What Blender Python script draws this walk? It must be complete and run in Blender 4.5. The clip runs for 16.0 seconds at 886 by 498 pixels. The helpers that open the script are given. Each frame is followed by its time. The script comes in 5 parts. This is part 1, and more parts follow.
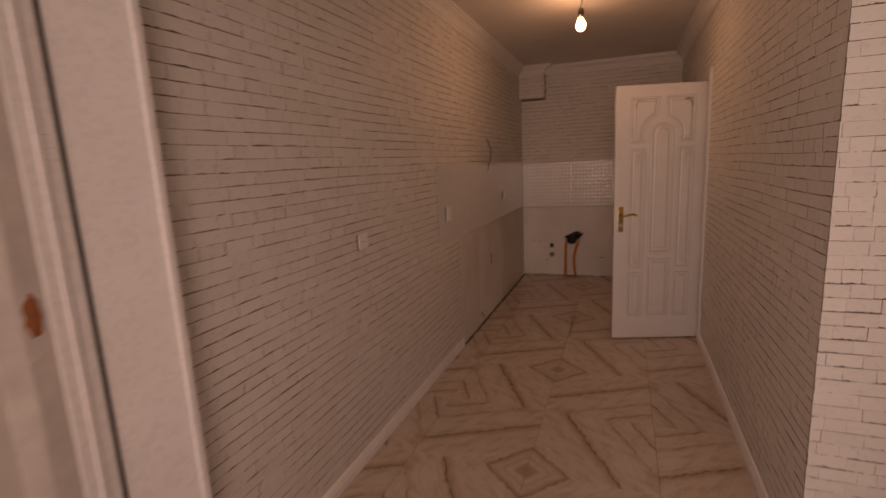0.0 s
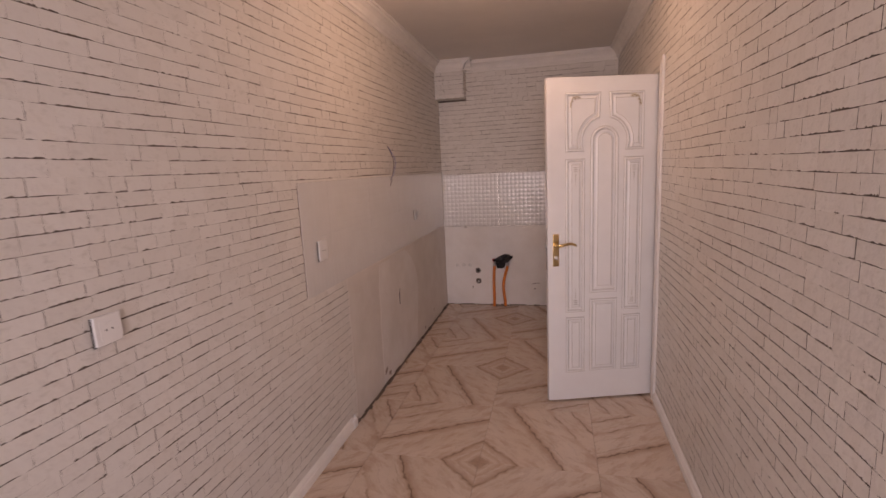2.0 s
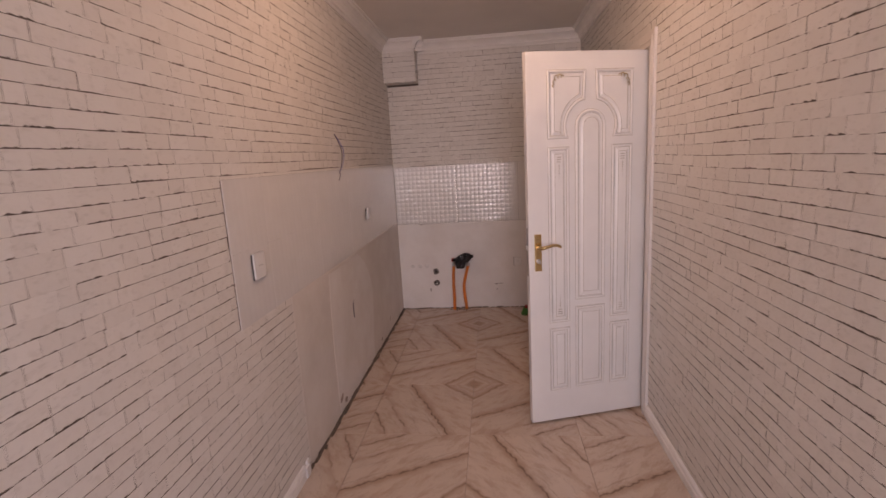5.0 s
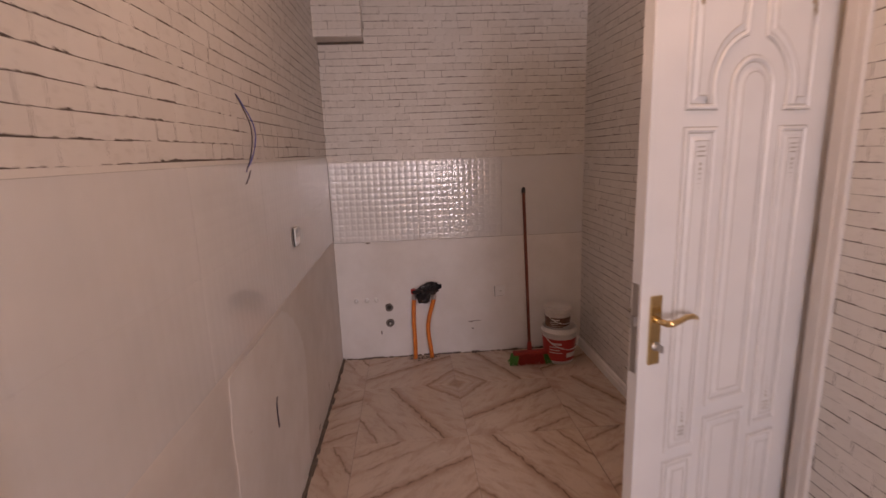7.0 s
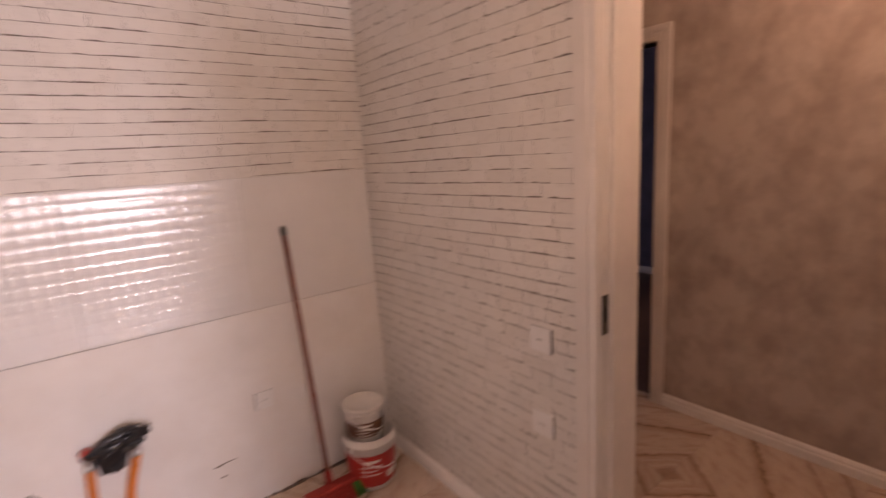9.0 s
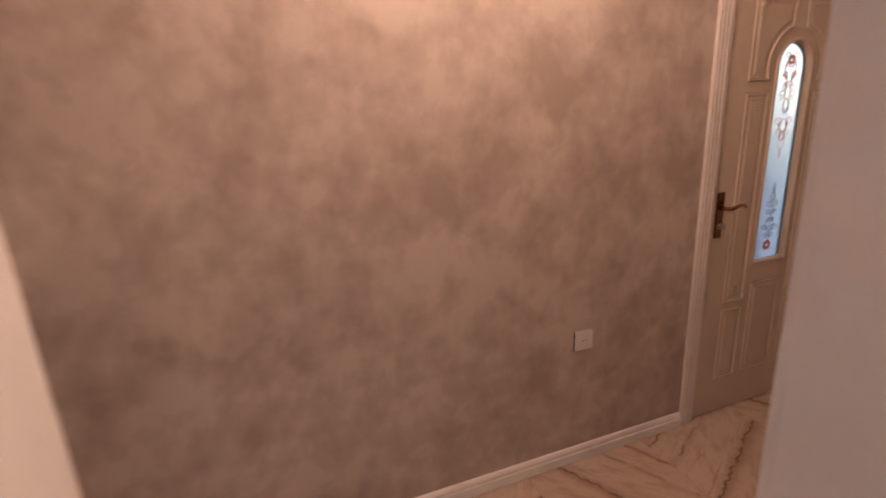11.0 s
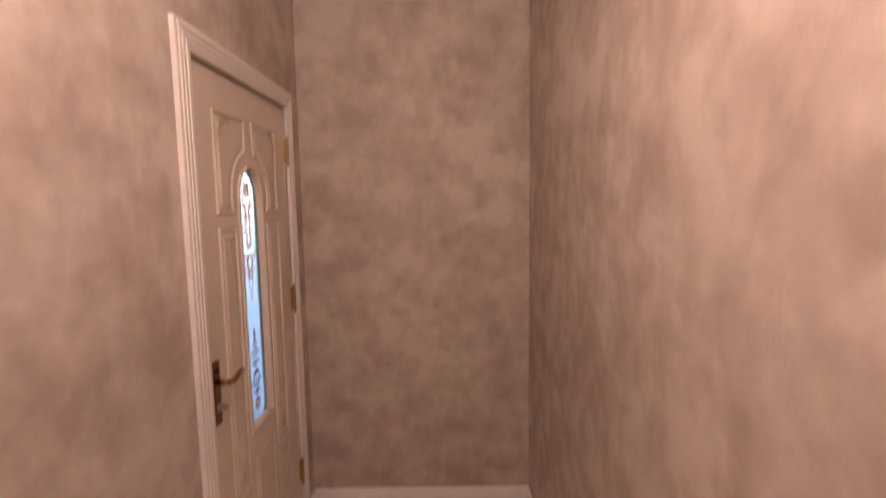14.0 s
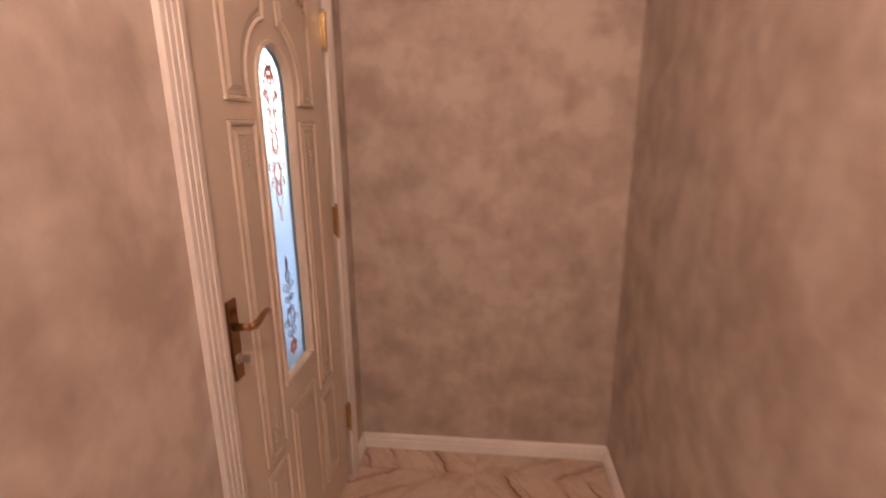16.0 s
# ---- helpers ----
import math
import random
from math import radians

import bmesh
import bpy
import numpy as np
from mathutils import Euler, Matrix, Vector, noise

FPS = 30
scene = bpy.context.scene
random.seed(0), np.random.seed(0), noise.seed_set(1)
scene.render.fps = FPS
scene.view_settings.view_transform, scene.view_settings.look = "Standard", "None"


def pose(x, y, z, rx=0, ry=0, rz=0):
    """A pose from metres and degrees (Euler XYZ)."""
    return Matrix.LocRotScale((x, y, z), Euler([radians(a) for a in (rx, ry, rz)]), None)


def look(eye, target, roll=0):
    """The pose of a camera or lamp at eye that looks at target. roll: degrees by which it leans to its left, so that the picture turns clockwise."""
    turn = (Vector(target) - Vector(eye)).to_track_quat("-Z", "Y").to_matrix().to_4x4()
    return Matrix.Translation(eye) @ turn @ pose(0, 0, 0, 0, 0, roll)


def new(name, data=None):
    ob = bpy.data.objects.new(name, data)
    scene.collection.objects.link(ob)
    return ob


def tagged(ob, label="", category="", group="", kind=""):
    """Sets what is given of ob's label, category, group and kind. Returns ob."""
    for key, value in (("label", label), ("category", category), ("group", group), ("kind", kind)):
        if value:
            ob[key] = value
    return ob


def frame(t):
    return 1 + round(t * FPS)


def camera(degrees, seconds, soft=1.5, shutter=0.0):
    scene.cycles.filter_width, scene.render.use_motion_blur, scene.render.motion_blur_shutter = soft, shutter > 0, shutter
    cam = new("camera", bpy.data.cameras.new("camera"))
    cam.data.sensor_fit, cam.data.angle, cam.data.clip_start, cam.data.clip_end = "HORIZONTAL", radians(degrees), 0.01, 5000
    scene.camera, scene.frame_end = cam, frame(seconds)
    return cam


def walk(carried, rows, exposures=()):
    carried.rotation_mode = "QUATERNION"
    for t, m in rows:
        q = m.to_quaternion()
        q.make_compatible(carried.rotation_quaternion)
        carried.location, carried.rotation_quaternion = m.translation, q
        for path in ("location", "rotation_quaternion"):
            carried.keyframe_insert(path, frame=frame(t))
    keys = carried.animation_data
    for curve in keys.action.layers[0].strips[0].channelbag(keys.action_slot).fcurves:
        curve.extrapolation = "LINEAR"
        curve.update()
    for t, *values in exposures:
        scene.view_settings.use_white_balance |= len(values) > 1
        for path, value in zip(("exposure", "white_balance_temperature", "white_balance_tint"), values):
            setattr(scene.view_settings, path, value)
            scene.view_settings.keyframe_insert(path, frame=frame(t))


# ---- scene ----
cam = camera(86.0, 16.0, shutter=0.5)
PATH = [
    (0, (0.118, -0.081, 1.497), (-0.588, 1.757, 1.144), -2.7),
    (0.5, (-0.028, 0.249, 1.494), (-0.527, 2.164, 1.199), -4.0),
    (1, (-0.090, 0.492, 1.507), (-0.461, 2.426, 1.155), -4.7),
    (1.5, (-0.007, 0.759, 1.495), (-0.497, 2.670, 1.166), -3.7),
    (2, (0.097, 0.965, 1.523), (-0.362, 2.883, 1.190), -2.7),
    (2.5, (0.132, 1.043, 1.514), (-0.285, 2.964, 1.147), -3.7),
    (3, (0.134, 1.090, 1.512), (-0.263, 3.013, 1.131), -3.7),
    (3.5, (0.134, 1.100, 1.500), (-0.248, 3.020, 1.093), -4.0),
    (3.7, (0.125, 1.086, 1.495), (-0.295, 3.001, 1.099), -3.6),
    (5.8, (-0.308, 1.827, 1.530), (-0.363, 3.790, 1.154), -1.2),
    (6, (-0.353, 1.954, 1.518), (-0.376, 3.911, 1.106), -0.3),
    (6.5, (-0.515, 2.308, 1.520), (-0.381, 4.264, 1.127), -1.0),
    (7, (-0.563, 2.715, 1.503), (-0.424, 4.669, 1.101), -2.0),
    (7.5, (-0.591, 3.078, 1.487), (-0.354, 5.021, 1.074), -1.1),
    (8, (-0.641, 3.423, 1.496), (-0.029, 5.282, 1.088), -2.8),
    (8.5, (-0.673, 3.710, 1.487), (0.187, 5.469, 1.075), -3.2),
    (9, (-0.434, 4.004, 1.489), (0.756, 5.565, 1.106), -3.7),
    (9.5, (-0.278, 4.168, 1.529), (1.405, 5.161, 1.102), -2.5),
    (9.7, (-0.203, 4.273, 1.503), (1.608, 4.995, 1.054), -3.1),
    (11.8, (1.003, 4.651, 1.494), (2.615, 3.539, 1.088), -1.5),
    (12, (1.076, 4.567, 1.508), (2.653, 3.389, 1.154), -1.4),
    (12.5, (1.181, 4.352, 1.543), (2.535, 2.931, 1.158), -1.0),
    (13, (1.293, 4.201, 1.552), (1.870, 2.335, 1.123), -0.7),
    (13.5, (1.327, 4.213, 1.559), (1.464, 2.265, 1.127), 0.2),
    (14, (1.337, 4.216, 1.619), (1.341, 2.227, 1.410), -0.9),
    (14.5, (1.343, 4.225, 1.642), (1.307, 2.228, 1.754), -2.3),
    (15, (1.365, 4.249, 1.622), (1.315, 2.257, 1.450), -1.4),
    (15.5, (1.380, 4.095, 1.551), (1.367, 2.175, 0.989), -0.7),
    (16, (1.446, 3.772, 1.518), (1.651, 1.846, 1.017), -0.5),
]
walk(cam, [(t, look(eye, target, roll)) for t, eye, target, roll in PATH],
     exposures=[(0.0, -1.48, 11400, 48), (0.5, -0.85, 9000, 39), (1.0, -0.46, 8000, 37), (1.5, -0.32, 7750, 37), (3.0, -0.18, 7500, 37), (6.0, -0.17, 7350, 37), (7.0, -0.14, 7400, 37),
                (8.0, 0.14, 7450, 37), (8.5, 0.60, 7400, 37), (9.0, 0.92, 7300, 37), (9.6, 1.24, 7150, 37), (12.0, 1.93, 5900, 22), (13.5, 2.28, 5780, 22), (14.5, 2.12, 5600, 22), (15.0, 2.02, 5850, 23), (15.4, 2.10, 6080, 26), (16.0, 2.44, 6150, 26)])

# ---- world and light ----
world = bpy.data.worlds.new("sky")
scene.world = world
world.use_nodes = True
sky = world.node_tree.nodes.new("ShaderNodeTexSky")
sky.sky_type = 'NISHITA'
sky.sun_disc = False
sky.sun_elevation = radians(38)
sky.sun_rotation = radians(150)
world.node_tree.links.new(sky.outputs["Color"], world.node_tree.nodes["Background"].inputs["Color"])
world.node_tree.nodes["Background"].inputs["Strength"].default_value = 0.15

sun_data = bpy.data.lights.new("sun", 'SUN')
sun_data.energy = 0.8
sun_data.angle = radians(12)
sun_data.color = (1.0, 0.95, 0.88)
sun = new("sun", sun_data)
sun.matrix_world = look((0, 0, 10), (0.2, 4.5, 5.2))

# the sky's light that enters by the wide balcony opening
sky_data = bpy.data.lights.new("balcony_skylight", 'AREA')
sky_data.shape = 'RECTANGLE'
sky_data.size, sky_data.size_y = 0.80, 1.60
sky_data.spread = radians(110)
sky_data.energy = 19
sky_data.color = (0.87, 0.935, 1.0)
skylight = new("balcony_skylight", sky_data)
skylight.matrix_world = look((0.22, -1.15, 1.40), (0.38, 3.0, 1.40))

# dimmer lamp as wide as the balcony, added to brighten lining and nook wall
wide_data = bpy.data.lights.new("balcony_fill_light", 'AREA')
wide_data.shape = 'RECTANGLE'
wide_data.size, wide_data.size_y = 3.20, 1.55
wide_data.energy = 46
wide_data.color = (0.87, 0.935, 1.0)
wide_light = new("balcony_fill_light", wide_data)
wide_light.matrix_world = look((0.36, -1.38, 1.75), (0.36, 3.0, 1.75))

BULB_KITCHEN = 47.0
BULB_HALL = 38.0

# ---- plan (metres) ----
XL, XR = -1.103, 0.71          # kitchen side walls
Y0, YN, YB = 0.85, 1.68, 6.085  # window wall, nook face, back wall
ZC = 2.60                     # kitchen ceiling
HX0, HX1 = 0.90, 2.055         # hall side walls
HY0, HY1 = 1.795, 6.40         # hall end walls
ZH = 2.69                     # hall ceiling
DY0, DY1, DZ = 4.072, 4.775, 2.02   # kitchen doorway
GY0, GY1 = 2.013, 2.830         # glazed hall door opening
RY0, RY1, RZ = 5.345, 6.075, 1.995   # doorway to the dark room
WT = 0.12
HALL_CY = 2.55              # centre line of the veins in the hall floor


# ---- materials ----
def material(name, base=(0.8, 0.8, 0.8), rough=0.5, metal=0.0, spec=0.5):
    m = bpy.data.materials.new(name)
    m.use_nodes = True
    b = m.node_tree.nodes["Principled BSDF"]
    b.inputs["Base Color"].default_value = (*base, 1)
    b.inputs["Roughness"].default_value = rough
    b.inputs["Metallic"].default_value = metal
    b.inputs["Specular IOR Level"].default_value = spec
    return m, m.node_tree, b


def node(tree, kind, **values):
    n = tree.nodes.new(kind)
    for key, value in values.items():
        n.inputs[key].default_value = value
    return n


def math_node(tree, op, a, b=None, c=None):
    n = tree.nodes.new("ShaderNodeMath")
    n.operation = op
    for i, v in enumerate((a, b, c)):
        if v is None:
            continue
        if isinstance(v, (int, float)):
            n.inputs[i].default_value = v
        else:
            tree.links.new(v, n.inputs[i])
    return n.outputs[0]


def ramp(tree, fac, stops):
    r = tree.nodes.new("ShaderNodeValToRGB")
    e = r.color_ramp.elements
    while len(e) < len(stops):
        e.new(0.5)
    for el, (p, c) in zip(e, stops):
        el.position, el.color = p, (*c, 1)
    tree.links.new(fac, r.inputs["Fac"])
    return r.outputs["Color"]


def position_noise(tree, scale, detail=4.0, rough=0.55, stretch=None, distortion=0.0):
    geo = tree.nodes.new("ShaderNodeNewGeometry")
    out = geo.outputs["Position"]
    if stretch:
        mp = tree.nodes.new("ShaderNodeMapping")
        mp.inputs["Scale"].default_value = stretch
        tree.links.new(out, mp.inputs["Vector"])
        out = mp.outputs["Vector"]
    n = tree.nodes.new("ShaderNodeTexNoise")
    n.inputs["Scale"].default_value = scale
    n.inputs["Detail"].default_value = detail
    n.inputs["Roughness"].default_value = rough
    n.inputs["Distortion"].default_value = distortion
    tree.links.new(out, n.inputs["Vector"])
    return n.outputs["Fac"]


def bump(tree, bsdf, height, strength=0.2, distance=0.01):
    b = tree.nodes.new("ShaderNodeBump")
    b.inputs["Strength"].default_value = strength
    b.inputs["Distance"].default_value = distance
    tree.links.new(height, b.inputs["Height"])
    tree.links.new(b.outputs["Normal"], bsdf.inputs["Normal"])


def mix(tree, fac, a, b, mode='MIX'):
    m = tree.nodes.new("ShaderNodeMix")
    m.data_type, m.blend_type = 'RGBA', mode
    for sock, v in ((m.inputs["Factor"], fac), (m.inputs[6], a), (m.inputs[7], b)):
        if isinstance(v, (int, float)):
            sock.default_value = v
        elif isinstance(v, tuple):
            sock.default_value = (*v, 1)
        else:
            tree.links.new(v, sock)
    return m.outputs[2]


def plain(name, base, rough=0.5, metal=0.0, vary=0.08, scale=9.0, grain=0.05, spec=0.5):
    """A painted, moulded or metal surface with faint stains and grain."""
    m, t, b = material(name, base, rough, metal, spec)
    n = position_noise(t, scale, 5)
    lo = tuple(c * (1 - vary) for c in base)
    hi = tuple(min(1.0, c * (1 + vary * 0.6)) for c in base)
    t.links.new(ramp(t, n, [(0.3, lo), (0.7, hi)]), b.inputs["Base Color"])
    t.links.new(math_node(t, 'MULTIPLY_ADD', position_noise(t, scale * 6, 3), 0.16 if rough > 0.12 else 0.06, rough - (0.08 if rough > 0.12 else 0.06)), b.inputs["Roughness"])
    if grain:
        bump(t, b, position_noise(t, 260, 3), grain, 0.002)
    return m


def brick_paint_material():
    m, t, b = material("brick_wallpaper", (0.72, 0.69, 0.66), 0.62, spec=0.35)
    info = t.nodes.new("ShaderNodeObjectInfo")
    geo = t.nodes.new("ShaderNodeNewGeometry")
    rnd = math_node(t, 'FRACT', math_node(t, 'ADD', info.outputs["Random"], geo.outputs["Random Per Island"]))
    face = ramp(t, rnd, [(0.0, (0.675, 0.643, 0.608)), (0.5, (0.70, 0.67, 0.635)), (1.0, (0.724, 0.696, 0.664))])
    grime = position_noise(t, 34, 6, 0.65, (1, 1, 1.8))
    streak = ramp(t, grime, [(0.28, (0.80, 0.79, 0.77)), (0.46, (1, 1, 1))])
    col = mix(t, 0.75, face, streak, 'MULTIPLY')
    t.links.new(col, b.inputs["Base Color"])
    bump(t, b, position_noise(t, 26, 5, 0.55), 0.5, 0.010)
    return m


def floor_material():
    """Polished porcelain with book-matched diagonal veins; UV gives metres from the diamond's centre."""
    m, t, b = material("marble_tile", (0.6, 0.5, 0.43), 0.22)
    uv = t.nodes.new("ShaderNodeUVMap")
    sep = t.nodes.new("ShaderNodeSeparateXYZ")
    t.links.new(uv.outputs["UV"], sep.inputs[0])
    u, v = sep.outputs["X"], sep.outputs["Y"]

    def uvnoise(scale, detail, along=1.0, across=1.0):
        c = t.nodes.new("ShaderNodeCombineXYZ")
        t.links.new(math_node(t, 'MULTIPLY', math_node(t, 'ADD', u, v), across), c.inputs[0])
        t.links.new(math_node(t, 'MULTIPLY', math_node(t, 'SUBTRACT', u, v), along), c.inputs[1])
        n = t.nodes.new("ShaderNodeTexNoise")
        n.inputs["Scale"].default_value = scale
        n.inputs["Detail"].default_value = detail
        n.inputs["Roughness"].default_value = 0.6
        t.links.new(c.outputs[0], n.inputs["Vector"])
        return n.outputs["Fac"]
    q = math_node(t, 'ADD', math_node(t, 'MULTIPLY', u, 0.894), math_node(t, 'MULTIPLY', v, 0.447))
    warp = math_node(t, 'MULTIPLY_ADD', uvnoise(3.5, 4), 0.064, -0.032)
    warp2 = math_node(t, 'MULTIPLY_ADD', uvnoise(15.0, 6), 0.046, -0.023)
    wob = math_node(t, 'ADD', warp, warp2)
    q = math_node(t, 'ADD', q, wob)
    s = math_node(t, 'ADD', math_node(t, 'ADD', u, v), wob)
    cream, tan, brown, pale = (0.63, 0.51, 0.42), (0.535, 0.405, 0.315), (0.42, 0.295, 0.215), (0.66, 0.545, 0.46)
    outer = ramp(t, q, [(0.0, cream), (0.17, pale), (0.25, cream), (0.33, cream), (0.358, tan), (0.380, brown),
                        (0.395, tan), (0.415, cream), (0.50, pale), (0.555, cream), (0.582, tan), (0.60, cream), (0.68, cream), (0.70, tan), (0.73, cream)])
    inner = ramp(t, s, [(0.0, brown), (0.035, brown), (0.055, tan), (0.085, cream), (0.12, tan), (0.14, pale), (0.175, tan), (0.20, brown), (0.225, cream)])
    near_ = t.nodes.new("ShaderNodeMapRange")
    near_.inputs["From Min"].default_value = 0.262
    near_.inputs["From Max"].default_value = 0.29
    t.links.new(s, near_.inputs["Value"])
    bands = mix(t, near_.outputs["Result"], inner, outer)
    clouds = uvnoise(4.5, 8, 1.2, 3.4)
    col = mix(t, ramp(t, clouds, [(0.36, (0.68, 0.68, 0.68)), (0.52, (0, 0, 0))]), bands, (0.475, 0.335, 0.25))
    for scale_, across_, w_, k_ in ((6.0, 2.6, 0.011, 0.24), (13.0, 2.0, 0.014, 0.13)):
        hair = uvnoise(scale_, 6, 0.9, across_)
        hair = math_node(t, 'MAXIMUM', math_node(t, 'SUBTRACT', 1.0, math_node(t, 'DIVIDE', math_node(t, 'ABSOLUTE', math_node(t, 'SUBTRACT', hair, 0.5)), w_)), 0.0)
        col = mix(t, math_node(t, 'MULTIPLY', hair, k_), col, (0.28, 0.195, 0.145))
    breaks = uvnoise(6.0, 3, 1.0, 0.6)
    for axis, at, width, strength, thresh in ((s, 0.050, 0.007, 0.55, 0.38), (s, 0.200, 0.0085, 0.55, 0.40), (q, 0.384, 0.0080, 0.85, 0.38),
                                              (q, 0.425, 0.006, 0.35, 0.46), (q, 0.585, 0.007, 0.75, 0.44), (q, 0.70, 0.008, 0.8, 0.42), (q, 0.52, 0.004, 0.35, 0.48)):
        d = math_node(t, 'ABSOLUTE', math_node(t, 'SUBTRACT', axis, at))
        line = math_node(t, 'MAXIMUM', math_node(t, 'SUBTRACT', 1.0, math_node(t, 'DIVIDE', d, width)), 0.0)
        gate = t.nodes.new("ShaderNodeMapRange")
        gate.inputs["From Min"].default_value = thresh
        gate.inputs["From Max"].default_value = thresh + 0.12
        t.links.new(breaks, gate.inputs["Value"])
        k = math_node(t, 'MULTIPLY', math_node(t, 'MULTIPLY', line, gate.outputs["Result"]), strength)
        col = mix(t, k, col, (0.15, 0.090, 0.058))
    info = t.nodes.new("ShaderNodeObjectInfo")
    tone = ramp(t, info.outputs["Random"], [(0.0, (0.93, 0.93, 0.93)), (1.0, (1, 1, 1))])
    col = mix(t, 1.0, col, tone, 'MULTIPLY')
    dust = position_noise(t, 5.0, 6, 0.7)
    col = mix(t, ramp(t, dust, [(0.5, (0, 0, 0)), (0.8, (0.28, 0.28, 0.28))]), col, (0.46, 0.40, 0.36))
    t.links.new(col, b.inputs["Base Color"])
    t.links.new(math_node(t, 'MULTIPLY_ADD', dust, 0.30, 0.07), b.inputs["Roughness"])
    return m


def hall_paper_material():
    """Taupe wallpaper with a cloudy suede pattern and a faint sheen, partly painted in as paler dabs."""
    m, t, b = material("suede_wallpaper", (0.4, 0.3, 0.24), 0.5, spec=0.4)
    big = position_noise(t, 2.2, 3, 0.5)
    mid = position_noise(t, 4.6, 5, 0.48, (1, 1, 1.25), 0.3)
    # dabs of the pattern; their pale end also paints glossy highlights
    brush = position_noise(t, 10.0, 3, 0.48, (1, 1, 0.8), 0.25)
    fine = position_noise(t, 21.0, 3, 0.5, (1, 1, 0.8), 0.2)
    f = math_node(t, 'ADD', math_node(t, 'MULTIPLY', mid, 0.40), math_node(t, 'MULTIPLY_ADD', brush, 0.31, math_node(t, 'MULTIPLY_ADD', fine, 0.13, math_node(t, 'MULTIPLY', big, 0.18))))
    col = ramp(t, f, [(0.425, (0.398, 0.328, 0.284)), (0.480, (0.450, 0.378, 0.331)), (0.518, (0.486, 0.414, 0.364)), (0.580, (0.565, 0.492, 0.437))])
    t.links.new(col, b.inputs["Base Color"])
    t.links.new(math_node(t, 'MULTIPLY_ADD', f, -0.35, 0.86), b.inputs["Roughness"])
    bump(t, b, position_noise(t, 130, 4, 0.6, (1, 1, 0.4)), 0.22, 0.003)
    return m


def plaster_material():
    """Smooth white filler below the tiles, with damp patches and scuffs."""
    m, t, b = material("plaster", (0.7, 0.67, 0.65), 0.7)
    big = position_noise(t, 2.3, 6, 0.6)
    fine = position_noise(t, 26, 5, 0.7)
    col = ramp(t, big, [(0.35, (0.70, 0.665, 0.635)), (0.55, (0.77, 0.745, 0.725)), (0.7, (0.81, 0.79, 0.775))])
    col = mix(t, ramp(t, fine, [(0.66, (0, 0, 0)), (0.78, (0.5, 0.5, 0.5))]), col, (0.42, 0.36, 0.32))
    t.links.new(col, b.inputs["Base Color"])
    bump(t, b, fine, 0.15, 0.004)
    return m


def dull_plaster_material():
    m, t, b = material("dull_plaster", (0.6, 0.56, 0.52), 0.65)
    n = position_noise(t, 4.0, 7, 0.65)
    t.links.new(ramp(t, n, [(0.35, (0.64, 0.595, 0.555)), (0.65, (0.72, 0.68, 0.645))]), b.inputs["Base Color"])
    bump(t, b, position_noise(t, 40, 5, 0.7), 0.15, 0.004)
    return m


M_BRICK = brick_paint_material()
M_JOINT = plain("joint", (0.14, 0.108, 0.088), 0.9, vary=0.35, scale=40)
M_BRICK_SIDE = plain("brick_edge", (0.12, 0.095, 0.078), 0.8, vary=0.3, scale=40)
M_FLOOR = floor_material()
M_GROUT = plain("grout", (0.36, 0.28, 0.23), 0.8)
M_HALL = hall_paper_material()
M_PLASTER = plaster_material()
M_PLASTER_DULL = dull_plaster_material()
M_CEIL = plain("ceiling_paint", (0.72, 0.68, 0.64), 0.75, vary=0.05, scale=2.5)
M_CORNICE = plain("cornice_paint", (0.78, 0.755, 0.73), 0.6, vary=0.05)
M_SKIRT = plain("skirting", (0.84, 0.82, 0.80), 0.32, vary=0.06)
M_DOOR = plain("door_paint", (0.76, 0.745, 0.73), 0.34, vary=0.05, scale=5)
M_PATINA = plain("groove_patina", (0.47, 0.43, 0.375), 0.55, vary=0.35, scale=14)
M_GILT = plain("gilt_patina", (0.42, 0.33, 0.20), 0.45, vary=0.4, scale=60)
M_CASING = plain("casing_paint", (0.72, 0.68, 0.645), 0.4, vary=0.05)
M_BRASS = plain("brass", (0.66, 0.48, 0.24), 0.22, 1.0, vary=0.15)
M_BRONZE = plain("bronze", (0.36, 0.20, 0.09), 0.22, 1.0, vary=0.25)
M_STEEL = plain("steel", (0.52, 0.50, 0.48), 0.35, 1.0)
M_DARKSTEEL = plain("dark_steel", (0.10, 0.085, 0.07), 0.45, 0.7)
M_TILE = plain("white_tile", (0.72, 0.705, 0.695), 0.10, vary=0.03, grain=0, spec=0.75)
M_PLASTIC = plain("white_plastic", (0.78, 0.77, 0.76), 0.3, vary=0.04)
# near-black colour that paints the shade of gaps and holes
M_DARK = plain("dark_gap", (0.02, 0.017, 0.015), 0.7)
M_PVC = plain("pvc_frame", (0.80, 0.78, 0.77), 0.28, vary=0.04)
M_RUBBER = plain("rubber", (0.015, 0.015, 0.016), 0.55)
M_RENDER = plain("render_coat", (0.60, 0.55, 0.51), 0.85, vary=0.12, scale=14, grain=0.15)
M_CLAY = plain("clay_brick", (0.36, 0.11, 0.045), 0.85, vary=0.3, scale=40)
M_CONCRETE = plain("concrete", (0.36, 0.34, 0.32), 0.85, vary=0.2, scale=12, grain=0.3)
M_ORANGE = plain("orange_pipe", (0.72, 0.20, 0.025), 0.42, vary=0.18, scale=30)
M_RED_TAP = plain("red_plastic", (0.42, 0.03, 0.02), 0.4)
M_BAG = plain("black_film", (0.012, 0.012, 0.015), 0.22, vary=0.3)
